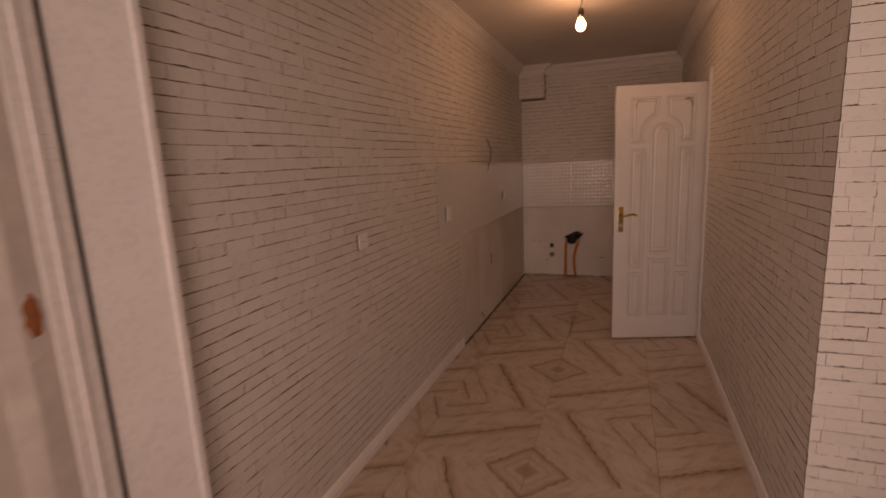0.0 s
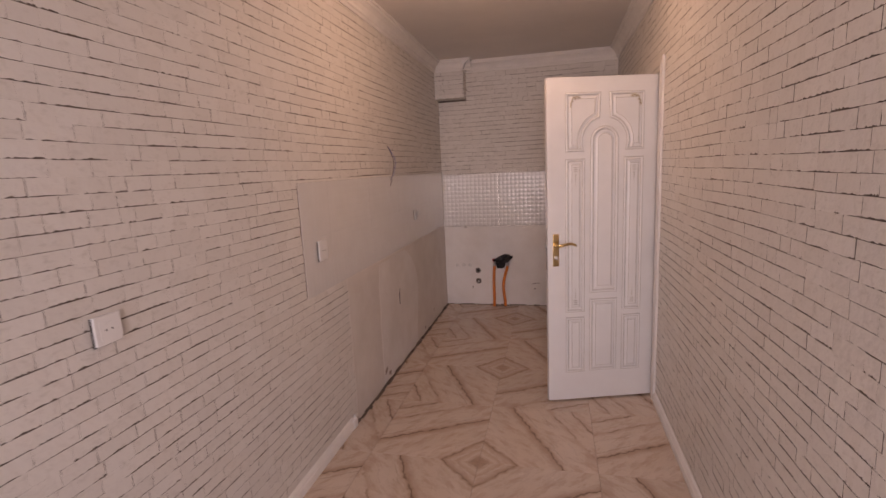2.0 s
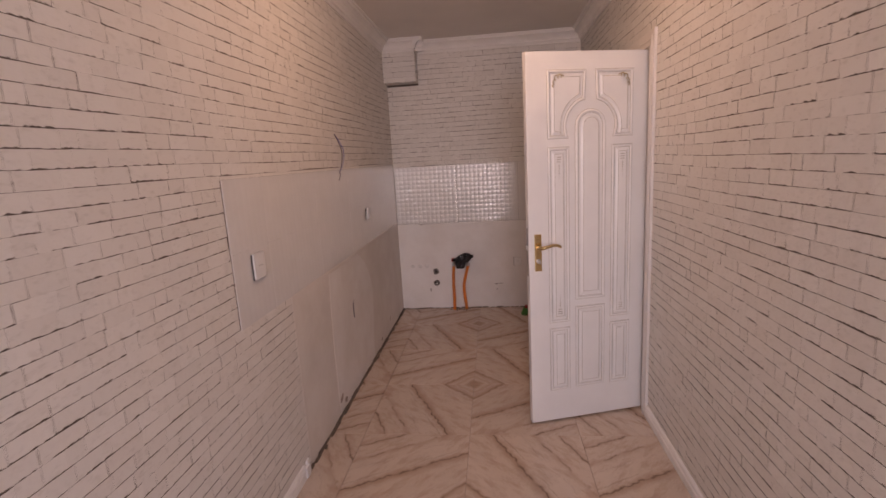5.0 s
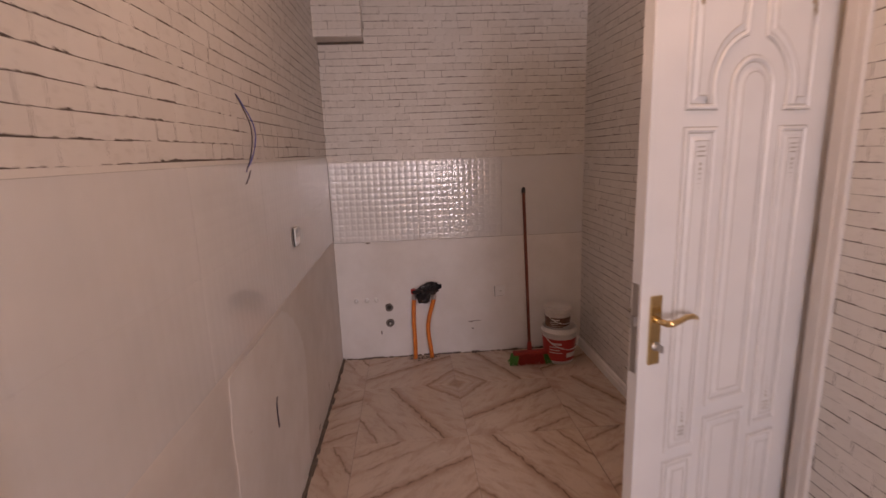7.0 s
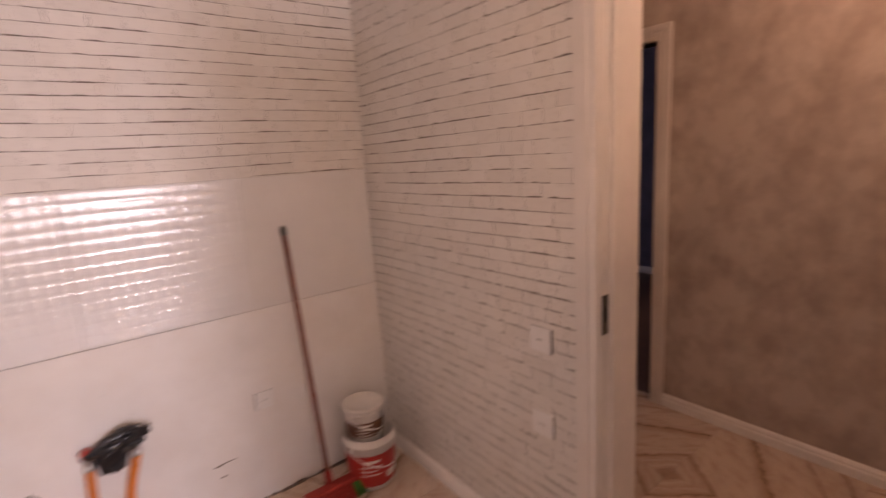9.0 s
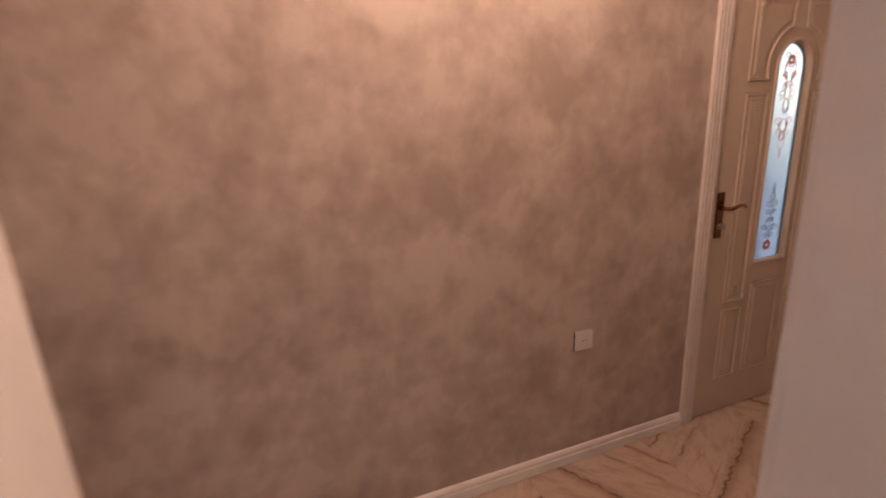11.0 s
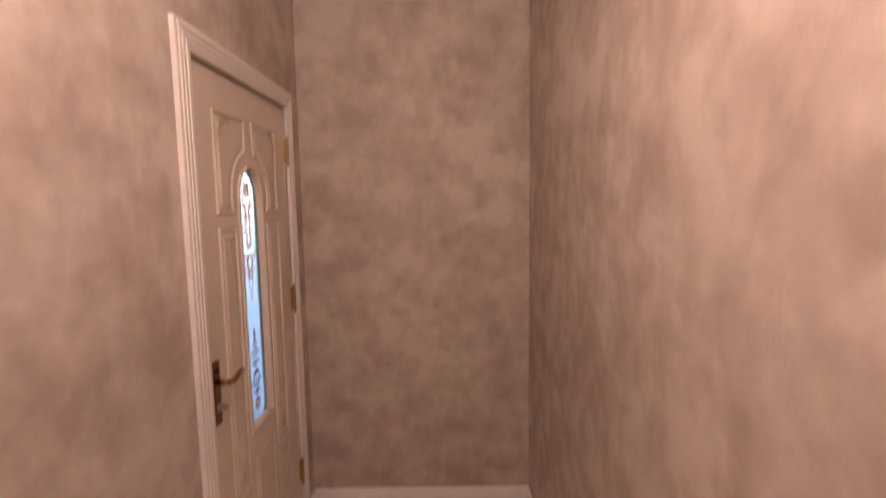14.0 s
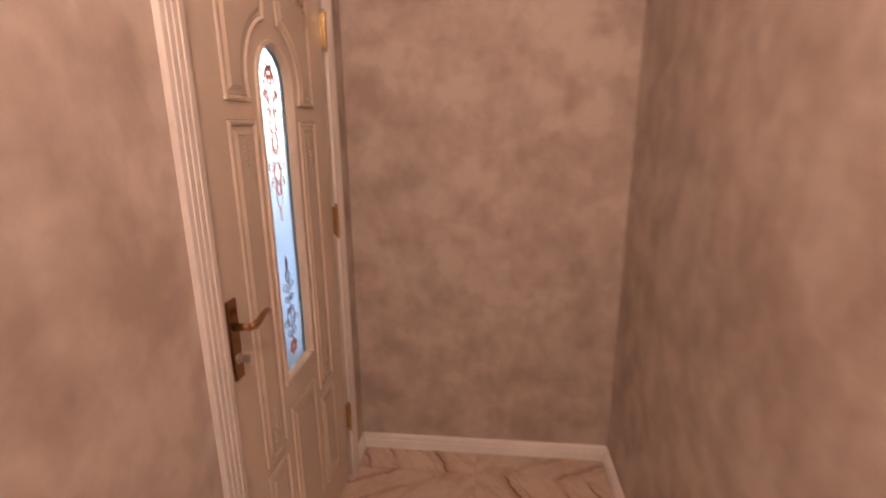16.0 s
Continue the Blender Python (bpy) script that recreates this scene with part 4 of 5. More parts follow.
# ---- water pipes with a black bag over the valves ----
pipes = thing("water_pipes", "two orange-sleeved water pipes rising from the floor", "pipe", Matrix.Translation((0, YB, 0)))
for x0, x1, seed in ((-0.565, -0.548, 1), (-0.455, -0.418, 2)):
    bm = bmesh.new()
    pts = [(x0 + (x1 - x0) * f_ + 0.014 * math.sin(f_ * 5 + seed) * (seed - 0.6), -0.045 - 0.012 * math.sin(f_ * 4 + seed), 0.0 + 0.452 * f_) for f_ in [i / 14 for i in range(15)]]
    tube(bm, pts, 0.0155, 14)
    sleeve = part("sleeve", bm, M_ORANGE, pipes, "orange corrugated sleeve", True)
    top = Vector(pts[-1])
    bm = bmesh.new()
    lathe(bm, [(0.014, 0), (0.018, 0.004), (0.018, 0.022), (0.013, 0.026), (0.013, 0.05)], top - Vector((0, 0, 0.004)), 12)
    part("fitting", bm, M_STEEL, pipes, "white metal fitting", True)
    bm = bmesh.new()
    lathe(bm, [(0.020, 0.046), (0.022, 0.05), (0.022, 0.072), (0.017, 0.076)], top, 12)
    tube(bm, [tuple(top + Vector((0, 0.0, 0.062))), tuple(top + Vector((0, 0.042, 0.066)))], 0.012, 10)
    part("valve", bm, M_RED_TAP if seed == 1 else M_STEEL, pipes, "", True)
bag = thing("plastic_bag", "crumpled black plastic bag tied over the pipe ends", "bag", Matrix.Translation((-0.452, YB - 0.065, 0.528)))
bm = bmesh.new()
bmesh.ops.create_icosphere(bm, subdivisions=4, radius=1.0)
for v in bm.verts:
    d = v.co.normalized()
    n_ = noise.noise(d * 2.2 + Vector((4, 1, 2))) * 0.42 + noise.noise(d * 6.0) * 0.20 + abs(noise.noise(d * 11)) * 0.10
    p = d * (1 + n_)
    v.co = Vector((p.x * 0.082, p.y * 0.036, p.z * 0.045 + p.x * 0.018 - (0.055 if d.z < -0.35 and abs(d.x + 0.25) < 0.4 else 0) * (-d.z)))
part("film", bm, M_BAG, bag)
bm = bmesh.new()
for k in range(5):
    tube(bm, [(0.055, -0.02, 0.02), (0.075 + 0.006 * k, -0.015 + 0.006 * k, 0.025 + 0.004 * math.sin(k * 2)), (0.10 + 0.004 * (k % 2), -0.01 + 0.006 * k, 0.010 + 0.006 * k)], [0.012, 0.009, 0.004], 6)
part("tail", bm, M_BAG, bag)

# ---- drilled holes and marks on the end wall ----
for i, x_ in enumerate((-0.972, -0.895, -0.825)):
    ob = thing("pipe_plug", "small capped pipe end in the bare plaster", "pipe cap", Matrix.Translation((x_, YB - 0.004, 0.452)) @ Matrix.Rotation(radians(90), 4, 'X'), "pipe ends in a row")
    bm = bmesh.new()
    lathe(bm, [(0.016, 0), (0.016, 0.004), (0.010, 0.005), (0.010, 0.0005)], sides=16)
    part("ring", bm, M_STEEL, ob)
    bm = bmesh.new()
    lathe(bm, [(0.0085, 0.003), (0.0085, 0.0056)], sides=12)
    part("plug", bm, M_PLASTIC, ob)
for z_, inner in ((0.392, False), (0.271, True)):
    ob = thing("drain_outlet", "rough-edged grey drain pipe outlet in the plaster", "drain", Matrix.Translation((-0.735, YB - 0.004, z_)) @ Matrix.Rotation(radians(90), 4, 'X'))
    bm = bmesh.new()
    bmesh.ops.create_circle(bm, cap_ends=True, segments=26, radius=0.030, matrix=Matrix.Translation((0, 0, 0.0012)))
    rng = random.Random(int(z_ * 1000))
    for v in bm.verts:
        v.co.xy *= 1 + rng.uniform(-0.1, 0.14)
    part("broken_edge", bm, M_DIRT, ob)
    bm = bmesh.new()
    lathe(bm, [(0.023, 0.0), (0.023, 0.010), (0.019, 0.011), (0.018, 0.002)], sides=20)
    part("pipe", bm, M_GREY, ob)
    # dark disc paints the shade inside the closed pipe
    bm = bmesh.new()
    lathe(bm, [(0.017, 0.003), (0.017, 0.0045)], sides=18)
    part("bore", bm, M_HOLE, ob)
    if inner:
        bm = bmesh.new()
        bmesh.ops.create_icosphere(bm, subdivisions=2, radius=0.009, matrix=Matrix.Translation((0.002, -0.002, 0.008)))
        part("plug", bm, M_PLASTIC, ob)


def scuff(x, z, w, h, seed, mat=M_DIRT):
    """A ragged chip in the plaster."""
    rng = random.Random(seed)
    bm_ = bmesh.new()
    vs = [bm_.verts.new((x + w * math.cos(a) * rng.uniform(0.5, 1.1), YB - 0.0055, z + h * math.sin(a) * rng.uniform(0.4, 1.1))) for a in [i * math.tau / 13 for i in range(13)]]
    bm_.faces.new(vs)
    bmesh.ops.recalc_face_normals(bm_, faces=bm_.faces)
    return bm_


for x_, z_, w_, h_, s_ in ((-0.13, 0.245, 0.022, 0.007, 1), (-0.09, 0.25, 0.035, 0.004, 2), (-0.80, 0.20, 0.006, 0.022, 3), (-0.12, 0.19, 0.012, 0.006, 4), (-0.86, 0.878, 0.020, 0.006, 5)):
    thing("plaster_chip", "ragged dark chip in the bare plaster", "chip", None, "", scuff(x_, z_, w_, h_, s_), M_DIRT)

for y_, z_, w_, h_, s_ in ((4.03, 0.10, 0.045, 0.035, 21), (4.10, 0.055, 0.03, 0.03, 22), (5.1, 0.06, 0.03, 0.02, 23), (5.45, 0.12, 0.012, 0.03, 24)):
    rng = random.Random(s_)
    bm = bmesh.new()
    bm.faces.new([bm.verts.new((XL + 0.0055, y_ + w_ * math.cos(a) * rng.uniform(0.3, 1.1), z_ + h_ * math.sin(a) * rng.uniform(0.3, 1.1))) for a in [i * math.tau / 15 for i in range(15)]])
    thing("plaster_stain", "ragged grey-brown stain low on the bare filler", "stain", None, "", bm, M_STAIN)

# ragged mortar line at the foot of the unskirted walls
bm = bmesh.new()
rng = random.Random(7)
x_ = XL + 0.03
while x_ < XR - 0.05:
    w_ = rng.uniform(0.02, 0.09)
    d_, h_ = rng.uniform(0.004, 0.016), rng.uniform(0.003, 0.012)
    box(bm, x_, x_ + w_, YB - 0.004 - d_, YB - 0.004, -0.003, h_, 0.0015)
    x_ += w_ + rng.uniform(-0.02, 0.022)
y_ = 3.45
while y_ < YB - 0.05:
    w_ = rng.uniform(0.03, 0.12)
    box(bm, XL + 0.004, XL + 0.004 + rng.uniform(0.008, 0.024), y_, y_ + w_, -0.003, rng.uniform(0.004, 0.016), 0.0015)
    y_ += w_ + rng.uniform(-0.01, 0.015)
thing("mortar_crumbs", "dark crumbling mortar along the foot of the bare walls", "mortar", None, "", bm, M_DIRT, kind="stuff")
bm = bmesh.new()
for k in range(60):
    a_, r_ = rng.uniform(0, math.tau), rng.uniform(0, 0.13) ** 1.0
    bmesh.ops.create_icosphere(bm, subdivisions=1, radius=rng.uniform(0.002, 0.008), matrix=Matrix.Translation((-0.50 + r_ * math.cos(a_), YB - 0.06 + r_ * 0.35 * math.sin(a_), 0.001)) @ Matrix.Diagonal((1, 1, 0.6, 1)))
thing("mortar_lumps", "grey mortar lumps round the pipe feet", "mortar", None, "", bm, M_DIRT, kind="stuff")

# ---- broom ----
broom = thing("broom", "push broom with dark red stick and red-green bristles leaning upright", "broom")
top_p, low_p = Vector((0.262, YB - 0.030, 1.235)), Vector((0.260, 5.865, 0.085))
bm = bmesh.new()
tube(bm, [low_p + (top_p - low_p) * f_ for f_ in (0, 0.3, 0.6, 0.97)], 0.0115, 12)
part("stick", bm, M_HANDLE_WOOD, broom, "dark red painted stick", True)
bm = bmesh.new()
tube(bm, [low_p + (top_p - low_p) * f_ for f_ in (0.965, 0.985, 1.0)], [0.0135, 0.014, 0.008], 12)
part("cap", bm, M_BLACKCAP, broom, "black plastic cap")
bm = bmesh.new()
tube(bm, [low_p - (top_p - low_p) * 0.02, low_p + (top_p - low_p) * 0.05], [0.019, 0.015], 12)
box(bm, 0.135, 0.385, 5.815, 5.865, 0.062, 0.088, 0.008)
part("head", bm, M_BROOM_RED, broom, "red plastic broom head")
rng = random.Random(11)
for name_, mat_, xs in (("bristles", M_BROOM_GREEN, ((0.125, 0.170), (0.345, 0.395))), ("bristles", M_BROOM_RED, ((0.170, 0.345),))):
    for x0, x1 in xs:
        bm = bmesh.new()
        n_ = int((x1 - x0) / 0.0045)
        for i in range(n_):
            for j in range(7):
                bx = x0 + (x1 - x0) * (i + 0.5) / n_
                by = 5.812 + 0.056 * j / 6
                sx = (bx - 0.26) * 0.16 + rng.uniform(-0.006, 0.006)
                tube(bm, [(bx, by, 0.066), (bx + sx * 0.5, by - 0.012 + rng.uniform(-0.004, 0.004), 0.03), (bx + sx, by - 0.020 + 0.006 * j + rng.uniform(-0.006, 0.006), 0.0015)], [0.0026, 0.0026, 0.0022], 4, False)
        part(name_, bm, mat_, broom)


# ---- buckets ----
def bucket(name, label, x, y, z, r0, r1, h, label_mat, lid, band):
    ob = thing(name, label, "bucket", Matrix.Translation((x, y, z)), "stacked paint buckets")
    bm_ = bmesh.new()
    lathe(bm_, [(r0 * 0.92, 0.0), (r0, 0.006), (r0 + (r1 - r0) * 0.5, h * 0.5), (r1 * 0.985, h * 0.86), (r1 * 1.04, h * 0.87), (r1 * 1.04, h * 0.90), (r1 * 1.0, h * 0.905), (r1, h), (r1 * 0.955, h), (r1 * 0.93, h * 0.9), (r0 * 0.9, 0.01)], sides=40)
    part("body", bm_, M_BUCKET, ob, "", True)
    bm_ = bmesh.new()
    a0, a1, n = radians(150), radians(345), 26
    z0, z1 = h * band[0], h * band[1]
    rows = []
    for zz in (z0, z1):
        r = r0 + (r1 - r0) * zz / h * 1.0 + 0.0022
        rows.append([bm_.verts.new((r * math.cos(a0 + (a1 - a0) * i / n), r * math.sin(a0 + (a1 - a0) * i / n), zz)) for i in range(n + 1)])
    for i in range(n):
        bm_.faces.new((rows[0][i], rows[0][i + 1], rows[1][i + 1], rows[1][i]))
    lab = part("printed_label", bm_, label_mat, ob, "printed label band", True)
    for zz, s0, s1, th in ((0.60, 225, 262, 0.05), (0.50, 218, 268, 0.022), (0.42, 218, 255, 0.022), (0.34, 218, 265, 0.022), (0.27, 280, 325, 0.13)):
        bm_ = bmesh.new()
        for i in range(6):
            aa, bb = radians(s0 + (s1 - s0) * i / 6), radians(s0 + (s1 - s0) * (i + 1) / 6)
            q = []
            for a, zq in ((aa, zz - th / 2), (bb, zz - th / 2), (bb, zz + th / 2), (aa, zz + th / 2)):
                r = r0 + (r1 - r0) * zq + 0.0038
                q.append(bm_.verts.new((r * math.cos(a), r * math.sin(a), zq * h)))
            bm_.faces.new(q)
        part("print_bar", bm_, M_BUCKET, lab, "pale unreadable print bar")
    for a in (radians(200), radians(20)):
        bm_ = bmesh.new()
        lathe(bm_, [(0.010, 0), (0.010, 0.008), (0.004, 0.010)], sides=10, m=Matrix.Translation((r1 * 1.0 * math.cos(a), r1 * 1.0 * math.sin(a), h * 0.80)) @ Matrix.Rotation(a, 4, 'Z') @ Matrix.Rotation(radians(90), 4, 'Y'))
        part("lug", bm_, M_BUCKET, ob)
    bm_ = bmesh.new()
    pts = []
    for i in range(17):
        f = i / 16 * math.pi
        c_, s_ = math.cos(f) * r1 * 1.07, math.sin(f)
        a = radians(200)
        pts.append(Vector((math.cos(a) * c_, math.sin(a) * c_, h * 0.80 - s_ * h * 0.34)) + Vector((0.35, -0.94, 0)) * (s_ * r1 * 1.06))
    tube(bm_, pts, 0.0028, 6)
    part("bail", bm_, M_PLASTIC, ob, "white bail handle", True)
    if lid:
        bm_ = bmesh.new()
        lathe(bm_, [(r1 * 1.05, h - 0.012), (r1 * 1.06, h + 0.002), (r1 * 1.0, h + 0.006), (r1 * 0.93, h + 0.004), (r1 * 0.9, h - 0.002), (0.01, h - 0.001)], sides=40)
        part("lid", bm_, M_BUCKET, ob, "pale plastic lid", True)
    return ob


bucket("bucket", "large white plastic bucket with a red label in the corner", 0.475, 5.865, 0.001, 0.102, 0.122, 0.262, M_LABEL_RED, False, (0.10, 0.72))
bucket("bucket", "small white lidded bucket with brown label inside a larger one", 0.462, 5.865, 0.215, 0.078, 0.092, 0.185, M_LABEL_DARK, True, (0.28, 0.68))


# ---- bare bulbs ----
def bare_bulb(name, label, x, y, z, ceiling, mat):
    ob = thing(name, label, "light bulb", Matrix.Translation((x, y, z)))
    bm_ = bmesh.new()
    prof = [(0.004, -0.036), (0.016, -0.033), (0.026, -0.022), (0.030, -0.006), (0.029, 0.008), (0.023, 0.024), (0.016, 0.038), (0.0135, 0.046)]
    lathe(bm_, prof, sides=24)
    part("glass", bm_, mat, ob, "glowing warm glass bulb", True)
    bm_ = bmesh.new()
    lathe(bm_, [(0.0135, 0.046), (0.015, 0.047), (0.015, 0.056), (0.013, 0.058), (0.015, 0.060), (0.0145, 0.068)], sides=16)
    part("screw_cap", bm_, M_STEEL, ob, "", True)
    bm_ = bmesh.new()
    lathe(bm_, [(0.019, 0.062), (0.0205, 0.066), (0.0205, 0.095), (0.016, 0.108), (0.007, 0.114), (0.005, 0.122)], sides=18)
    part("lampholder", bm_, M_DARKSTEEL, ob, "brown lampholder", True)
    bm_ = bmesh.new()
    dz = ceiling - z
    tube(bm_, [(0, 0, 0.12), (0.006, 0.003, 0.12 + (dz - 0.12) * 0.4), (-0.004, -0.002, 0.12 + (dz - 0.12) * 0.75), (0, 0, dz)], 0.003, 7)
    part("flex", bm_, M_WIRE_DARK, ob)
    return ob


bare_bulb("hanging_bulb", "lit bare bulb hanging from the kitchen ceiling by its flex", -0.18, 3.56, 2.395, ZC, M_BULB)
bare_bulb("hanging_bulb", "lit bare bulb hanging from the hall ceiling by its flex", 1.46, 4.02, 2.44, ZH, M_BULB_HALL)

# ---- plastic frame and lining of the balcony opening ----
frame_ob = tagged(new("balcony_door_frame"), "white plastic balcony door frame with black gasket and white lining", "door frame", kind="structure")
bm = bmesh.new()
for v in box(bm, XL - 0.011, XL + 0.022, 0.654, Y0 + 0.004, 0, 2.29, 0.004):
    if v.co.x > XL + 0.005:
        v.co.x += 0.045 * (v.co.y - 0.654) / 0.2
part("lining", bm, M_PVC, frame_ob, "smooth white plastic lining board")
bm = bmesh.new()
box(bm, XL + 0.002, XL + 0.074, Y0 - 0.014, Y0 + 0.012, 0, 2.29, 0.006)
part("edge_trim", bm, M_PVC, frame_ob)
bm = bmesh.new()
box(bm, XL - 0.011, XL + 0.027, 0.640, 0.655, 0, 2.29, 0.003)
part("gasket", bm, M_RUBBER, frame_ob, "black rubber gasket")
bm = bmesh.new()
box(bm, XL - 0.011, XL + 0.034, 0.556, 0.641, 0, 2.29, 0.006)
box(bm, XL + 0.030, XL + 0.040, 0.590, 0.604, 0, 2.29, 0.003)
part("upright", bm, M_PVC, frame_ob)
bm = bmesh.new()
for k, z_ in enumerate((1.545, 1.57, 1.60)):
    box(bm, XL + 0.0340, XL + 0.0344, 0.610, 0.610 + 0.022 - 0.004 * k, z_, z_ + 0.0008)
part("pencil_mark", bm, M_GREY, frame_ob)
bm = bmesh.new()
rng = random.Random(5)
rows_ = []
for i in range(120):
    z_ = 2.29 * i / 119
    j = 0.0012 * math.sin(i * 0.37) + rng.uniform(-0.0012, 0.0012)
    rows_.append([bm.verts.new(p) for p in ((XL - 0.012, 0.454, z_), (XL + 0.024 + j, 0.454, z_), (XL + 0.036 + j, 0.500 + j, z_), (XL + 0.030, 0.557, z_), (XL - 0.012, 0.557, z_))])
for a, b in zip(rows_, rows_[1:]):
    for i in range(5):
        bm.faces.new((a[i], a[(i + 1) % 5], b[(i + 1) % 5], b[i]))
bm.faces.new(rows_[0])
bm.faces.new(rows_[-1])
bmesh.ops.recalc_face_normals(bm, faces=bm.faces)
part("plaster_edge", bm, M_RENDER, frame_ob, "rough plaster edge")
bm = bmesh.new()
bmesh.ops.create_icosphere(bm, subdivisions=3, radius=1.0)
for v in bm.verts:
    k = 1 + 0.25 * noise.noise(v.co * 2.5)
    v.co = Vector((XL + 0.028 + v.co.x * 0.009 * k, 0.522 + v.co.y * 0.022 * k, 1.21 + v.co.z * 0.065 * k))
part("bare_brick", bm, M_CLAY, frame_ob, "chipped patch of orange brick")
bm = bmesh.new()
box(bm, XL + 0.034, 1.30, 0.556, 0.641, 2.24, 2.30, 0.006)
part("head", bm, M_PVC, frame_ob)
bm = bmesh.new()
box(bm, XL + 0.022, 1.30, 0.641, Y0 - 0.002, 2.285, 2.2995)
part("lining", bm, M_PVC, frame_ob)
bm = bmesh.new()
box(bm, 1.24, 1.30, 0.556, 0.641, 0, 2.24, 0.006)
part("upright", bm, M_PVC, frame_ob)

# end piece of the skirting, broken off
ob = thing("skirting_end", "broken end of the white plastic skirting", "skirting end", Matrix.Translation((XL, 3.415, 0.002)))
bm = bmesh.new()
box(bm, 0.002, 0.022, -0.012, 0.035, 0, 0.055, 0.004)
box(bm, 0.002, 0.016, 0.02, 0.05, 0, 0.075, 0.003)
part("plug", bm, M_PLASTIC, ob)


# ---- floor tiles ----
T = 0.60


def floor_tiles(name, label, cx, cy, rects):
    """Large square tiles on a grid whose diamonds centre on (cx, cy); UV counts from the centre."""
    root = tagged(new(name), label, "floor", kind="structure")
    for x0, x1, y0, y1 in rects:
        bm_ = bmesh.new()
        box(bm_, x0, x1, y0, y1, -0.12, -0.0035)
        part("grout", bm_, M_GROUT, root)
        for i in range(math.floor((x0 - cx) / T), math.ceil((x1 - cx) / T)):
            for j in range(math.floor((y0 - cy) / T), math.ceil((y1 - cy) / T)):
                a0, a1 = max(x0, cx + i * T + 0.001), min(x1, cx + (i + 1) * T - 0.001)
                b0, b1 = max(y0, cy + j * T + 0.001), min(y1, cy + (j + 1) * T - 0.001)
                if a1 - a0 < 0.004 or b1 - b0 < 0.004:
                    continue
                bm_ = bmesh.new()
                e = 0.0012
                low = [bm_.verts.new(p) for p in ((a0, b0, -0.008), (a1, b0, -0.008), (a1, b1, -0.008), (a0, b1, -0.008))]
                mid = [bm_.verts.new(p) for p in ((a0, b0, -e), (a1, b0, -e), (a1, b1, -e), (a0, b1, -e))]
                top = [bm_.verts.new(p) for p in ((a0 + e, b0 + e, 0), (a1 - e, b0 + e, 0), (a1 - e, b1 - e, 0), (a0 + e, b1 - e, 0))]
                for p, q in ((low, mid), (mid, top)):
                    for k in range(4):
                        bm_.faces.new((p[k], p[(k + 1) % 4], q[(k + 1) % 4], q[k]))
                bm_.faces.new(top)
                uv = bm_.loops.layers.uv.new("UVMap")
                for f in bm_.faces:
                    for lp in f.loops:
                        lx, ly = lp.vert.co.x - cx - i * T, lp.vert.co.y - cy - j * T
                        dx, dy = lx - T * (i % 2), ly - T * (j % 2)
                        lp[uv].uv = ((dx, dy), (dy, -dx), (-dy, dx), (-dx, -dy))[i % 2 + 2 * (j % 2)]
                part("tile", bm_, M_FLOOR, root)
    return root


floor_tiles("floor_kitchen", "glossy cream porcelain tiles with brown book-matched marble veins", -0.30, 3.20,
            [(XL, XR, YN, YB), (XL, 1.98, 0.455, YN), (XR, HX0 - 0.1, DY0, DY1)])
floor_tiles("floor_hall", "glossy cream porcelain tiles with brown marble veins in the hall", 0.30, HALL_CY,
            [(HX0 - 0.1, HX1, HY0, HY1), (HX1, HX1 + 0.06, RY0, RY1), (HX1, HX1 + 0.06, GY0, GY1)])


# ---- bricks of the wallpaper relief ----
BL, BH = 0.12, 0.0447


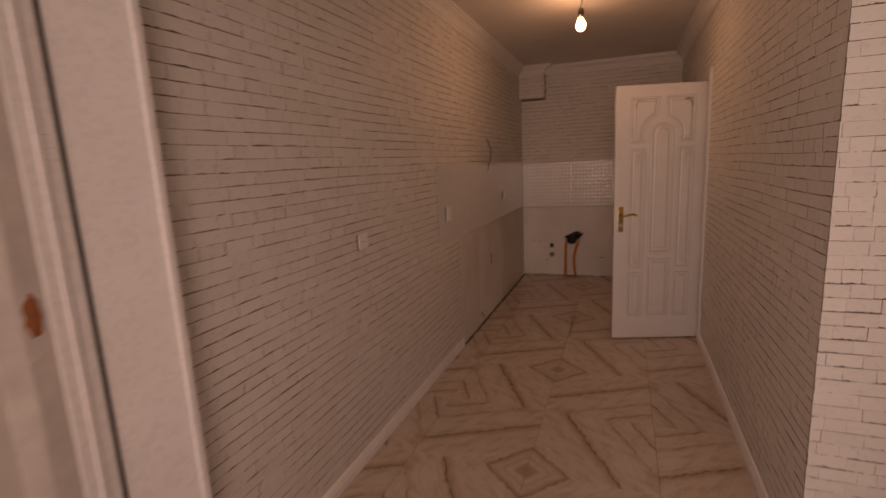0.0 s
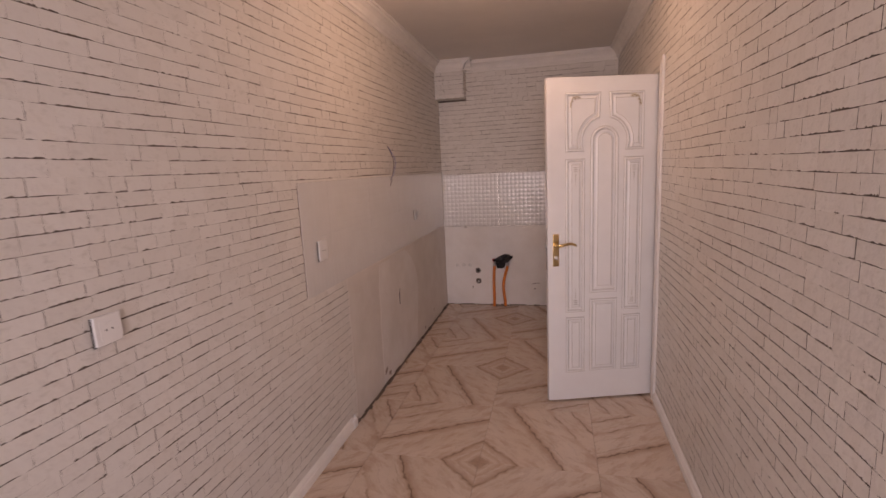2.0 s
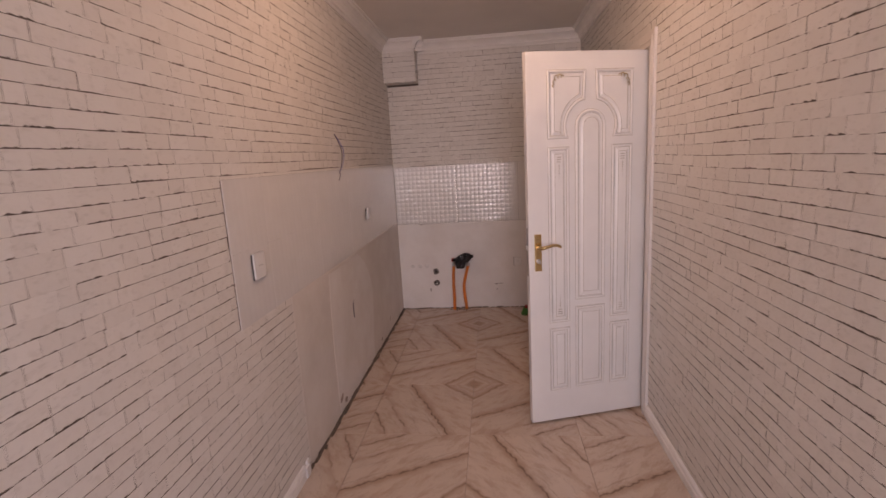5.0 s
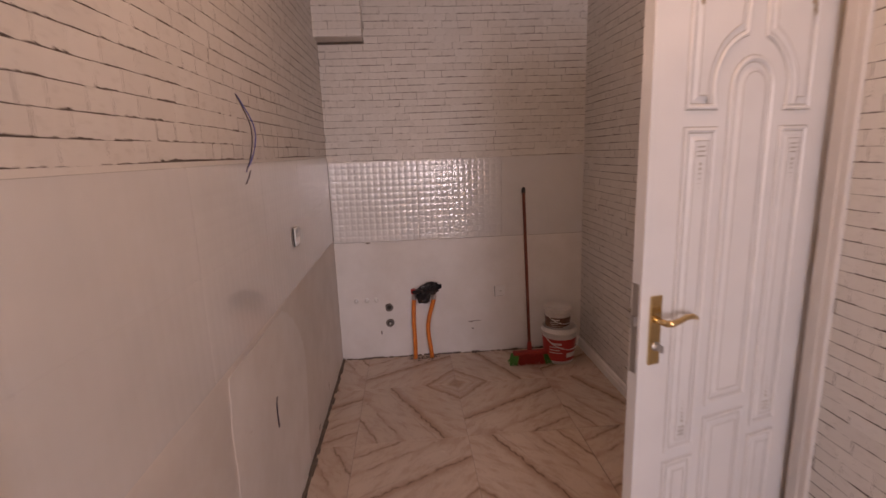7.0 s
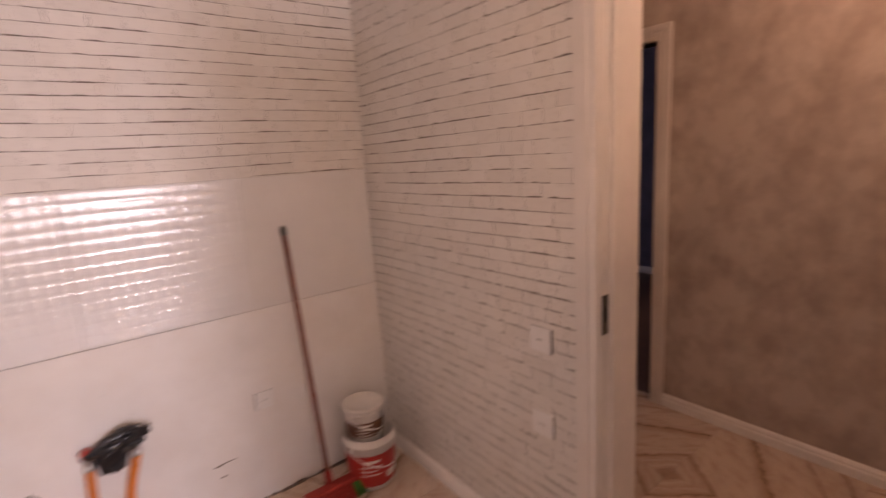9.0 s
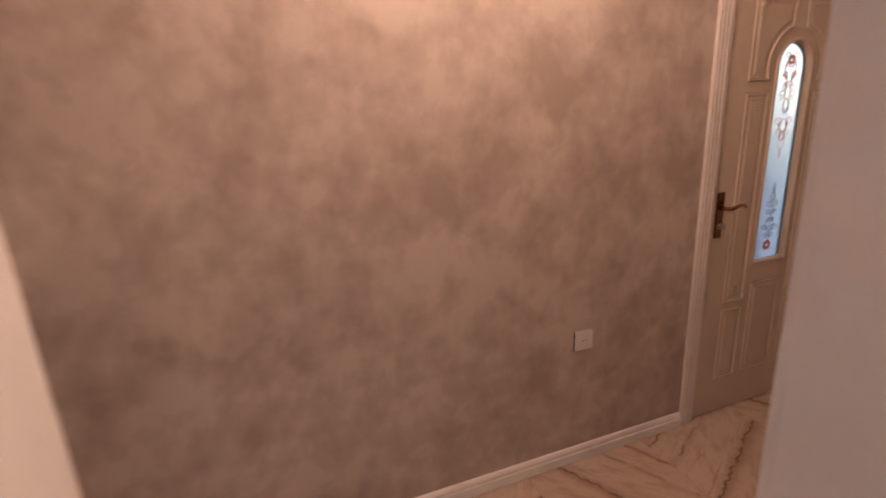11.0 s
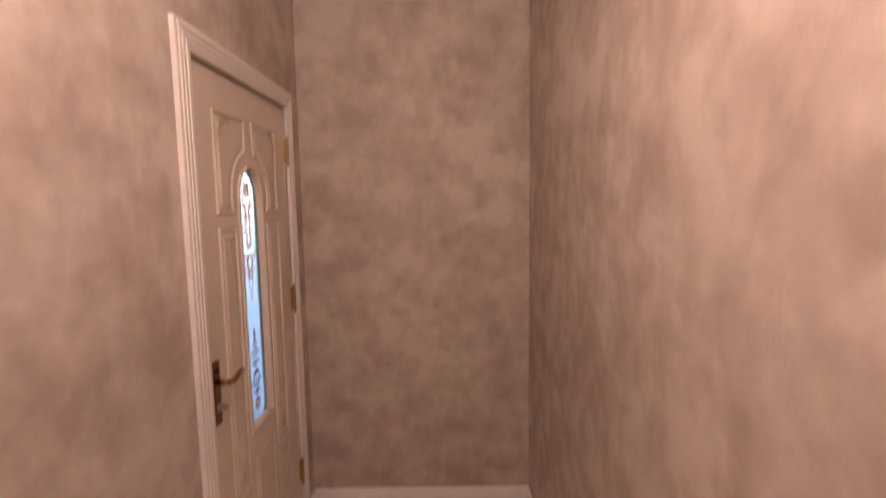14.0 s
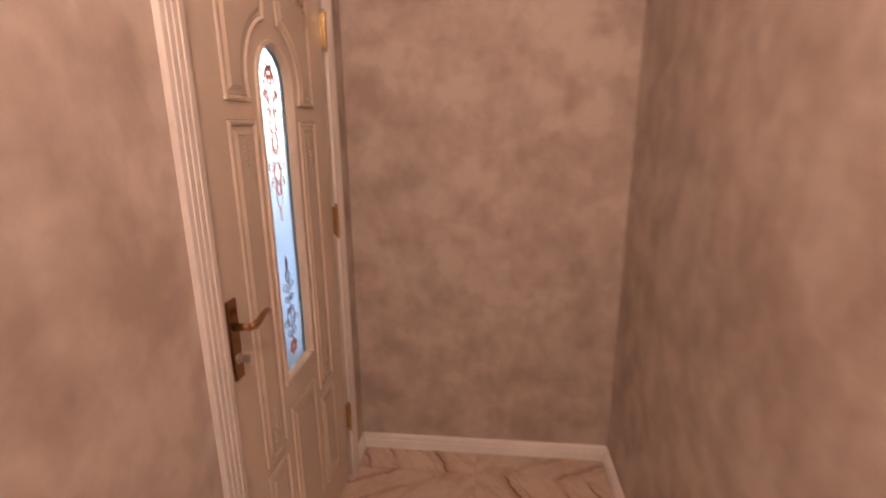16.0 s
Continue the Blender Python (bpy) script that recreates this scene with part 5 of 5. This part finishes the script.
def brick_variants(n=80):
    """Bricks with a broken, dark-printed bevel below and at the near end; other edges butt tightly."""
    out = []
    rng_ = random.Random(21)
    for _ in range(n):
        low = rng_.choice((0.0007, 0.0014, 0.0019, 0.0023, 0.0027, 0.0033))
        end = rng_.choice((0.0003, 0.0004, 0.0009, 0.0014, 0.0019, 0.0026))
        cut0, cut1 = rng_.choice(((-1, -1), (0, 0.25), (0.75, 1.0), (0.35, 0.5), (0.6, 0.85), (-1, -1), (0.1, 0.25)))
        sag = rng_.uniform(-0.0012, 0.0022)
        base, rise = [], []
        for k in range(15):
            f = k / 14
            g = low * rng_.choice((0.15, 0.5, 0.8, 1.0, 1.3, 1.8))
            if cut0 <= f <= cut1:
                g *= 0.12
            base.append((0.0001 + f * (BL - 0.0002), max(0.0001, sag * math.sin(3.1 * f) * 0.35 + 0.0003)))
            rise.append((end * rng_.uniform(0.5, 1.0) if k == 0 else 0.0, max(0.0002, g + sag * math.sin(3.1 * f) * 0.3)))
        base += [(BL - 0.0001, BH - 0.0001), (BL * 0.5, BH - (0.0001 if rng_.random() > 0.3 else 0.0010)), (0.0001, BH - 0.0001)]
        rise += [(0.0, 0.0), (0.0, 0.0), (end * rng_.uniform(0.1, 0.9), 0.0)]
        fade = rng_.choice((1.0, 1.0, 0.25))
        for k in (0.80, 0.62, 0.44, 0.26, 0.14):
            base.append((0.0001, BH * k))
            rise.append((max(0.0002, end * rng_.uniform(0.35, 1.25) * (fade if k > 0.5 else 1.0)), 0.0))
        m_ = len(base)
        dep, ta, tb = rng_.uniform(0.0013, 0.0021), rng_.uniform(-0.0006, 0.0006), rng_.uniform(-0.0006, 0.0006)
        verts = [(x, 0.0, z) for x, z in base]
        verts += [(x + a, -dep - tb * (z / BH - 0.5) - ta * (x / BL - 0.5), z + b) for (x, z), (a, b) in zip(base, rise)]
        faces = [(i, (i + 1) % m_, m_ + (i + 1) % m_, m_ + i) for i in range(m_)]
        faces.append(tuple(range(m_, 2 * m_)))
        out.append((verts, faces))
    return out


VARIANTS = brick_variants()
BRICK_MESHES = []
for verts_, faces_ in VARIANTS:
    me = bpy.data.meshes.new("brick")
    me.from_pydata(verts_, [], faces_)
    me.materials.append(M_BRICK)
    me.materials.append(M_BRICK_SIDE)
    for p_ in me.polygons:
        p_.material_index = 0 if len(p_.vertices) > 4 else 1
    BRICK_MESHES.append(me)


def brick_wall(parent, origin, turn, length, z0, z1, holes, near, seed):
    """Courses of bricks on a wall: local x along it, facing local -y. near: stretch along x whose bricks are single pieces."""
    rng_ = random.Random(seed)
    base = Matrix.Translation(origin) @ Matrix.Rotation(radians(turn), 4, 'Z')
    verts, faces = [], []
    single = 0
    rows_n = math.ceil((z1 - z0) / BH)
    for r in range(rows_n):
        zb = z0 + r * BH
        h = min(BH, z1 - zb)
        if h < 0.012:
            continue
        spans = [(0.0, length)]
        for hx0, hx1, hz0, hz1 in holes:
            if hz0 < zb + h * 0.6 and hz1 > zb + h * 0.4:
                spans = [s for a, b in spans for s in ((a, min(b, hx0)), (max(a, hx1), b)) if s[1] - s[0] > 0.008]
        for a, b in spans:
            x = a - rng_.uniform(0, 0.10)
            while x < b - 0.004:
                L = rng_.choice((0.050, 0.060, 0.075, 0.086, 0.096, 0.105, 0.115, 0.125))
                c0, c1 = max(x, a), min(x + L, b)
                x += L
                if c1 - c0 < 0.006:
                    continue
                k = rng_.randrange(len(VARIANTS))
                m_ = base @ Matrix.Translation((c0, 0, zb + rng_.uniform(-0.0005, 0.0005) + 0.0022 * math.sin(c0 * 5.3 + r * 0.30))) @ Matrix.Diagonal(((c1 - c0) / BL, 1, h / BH, 1))
                if near[0] <= c0 <= near[1] and near[2] <= zb <= near[3] and single < 300:
                    single += 1
                    ob_ = new("brick", BRICK_MESHES[k])
                    ob_.parent = parent
                    ob_.matrix_world = m_
                else:
                    n_ = len(verts)
                    vs_, fs_ = VARIANTS[k]
                    verts += [tuple(m_ @ Vector(v)) for v in vs_]
                    faces += [tuple(i + n_ for i in f) for f in fs_]
    if verts:
        me_ = bpy.data.meshes.new("bricks")
        me_.from_pydata(verts, [], faces)
        me_.materials.append(M_BRICK)
        me_.materials.append(M_BRICK_SIDE)
        me_.polygons.foreach_set("material_index", [0 if len(f) > 4 else 1 for f in faces])
        ob_ = new("bricks", me_)
        ob_.parent = parent
        tagged(ob_, kind="stuff")


# west wall: local x runs along +y, so the face must look to +x
def west(y):
    return y - Y0


brick_wall(wall_left, (XL, Y0, 0), 90, YB - Y0, 0.025, ZC - 0.10,
           [(west(3.032), west(YB), TZ0 - 0.003, TZ2 + 0.004), (west(3.50), west(YB), 0.0, 0.917)], (west(1.5), west(2.3), 0.85, 1.55), 31)
brick_wall(wall_back, (XL, YB, 0), 0, XR - XL, 1.455, ZC - 0.10, [(0, BX - XL, BZ, ZC)], (0, 9, 1.4, 2.4), 32)
brick_wall(duct, (XL, BY, BZ), 0, BX - XL, 0, ZC - 0.10 - BZ, [], (0, 9, 0, 9), 33)
brick_wall(duct, (BX, BY, BZ), 90, YB - BY, 0, ZC - 0.10 - BZ, [], (0, 9, 0, 9), 34)
# east wall: local x runs along -y
brick_wall(wall_right, (XR, YB, 0), -90, YB - YN, 0.0, ZC - 0.10, [(YB - DY1 - 0.078, YB - DY0 + 0.078, 0, DZ + 0.078)], (0.25, 1.15, 0.75, 1.50), 35)
brick_wall(wall_nook, (XR, YN, 0), 0, 1.98 - XR, 0.0, ZC - 0.10, [], (0.0, 0.45, 0.6, 2.2), 36)
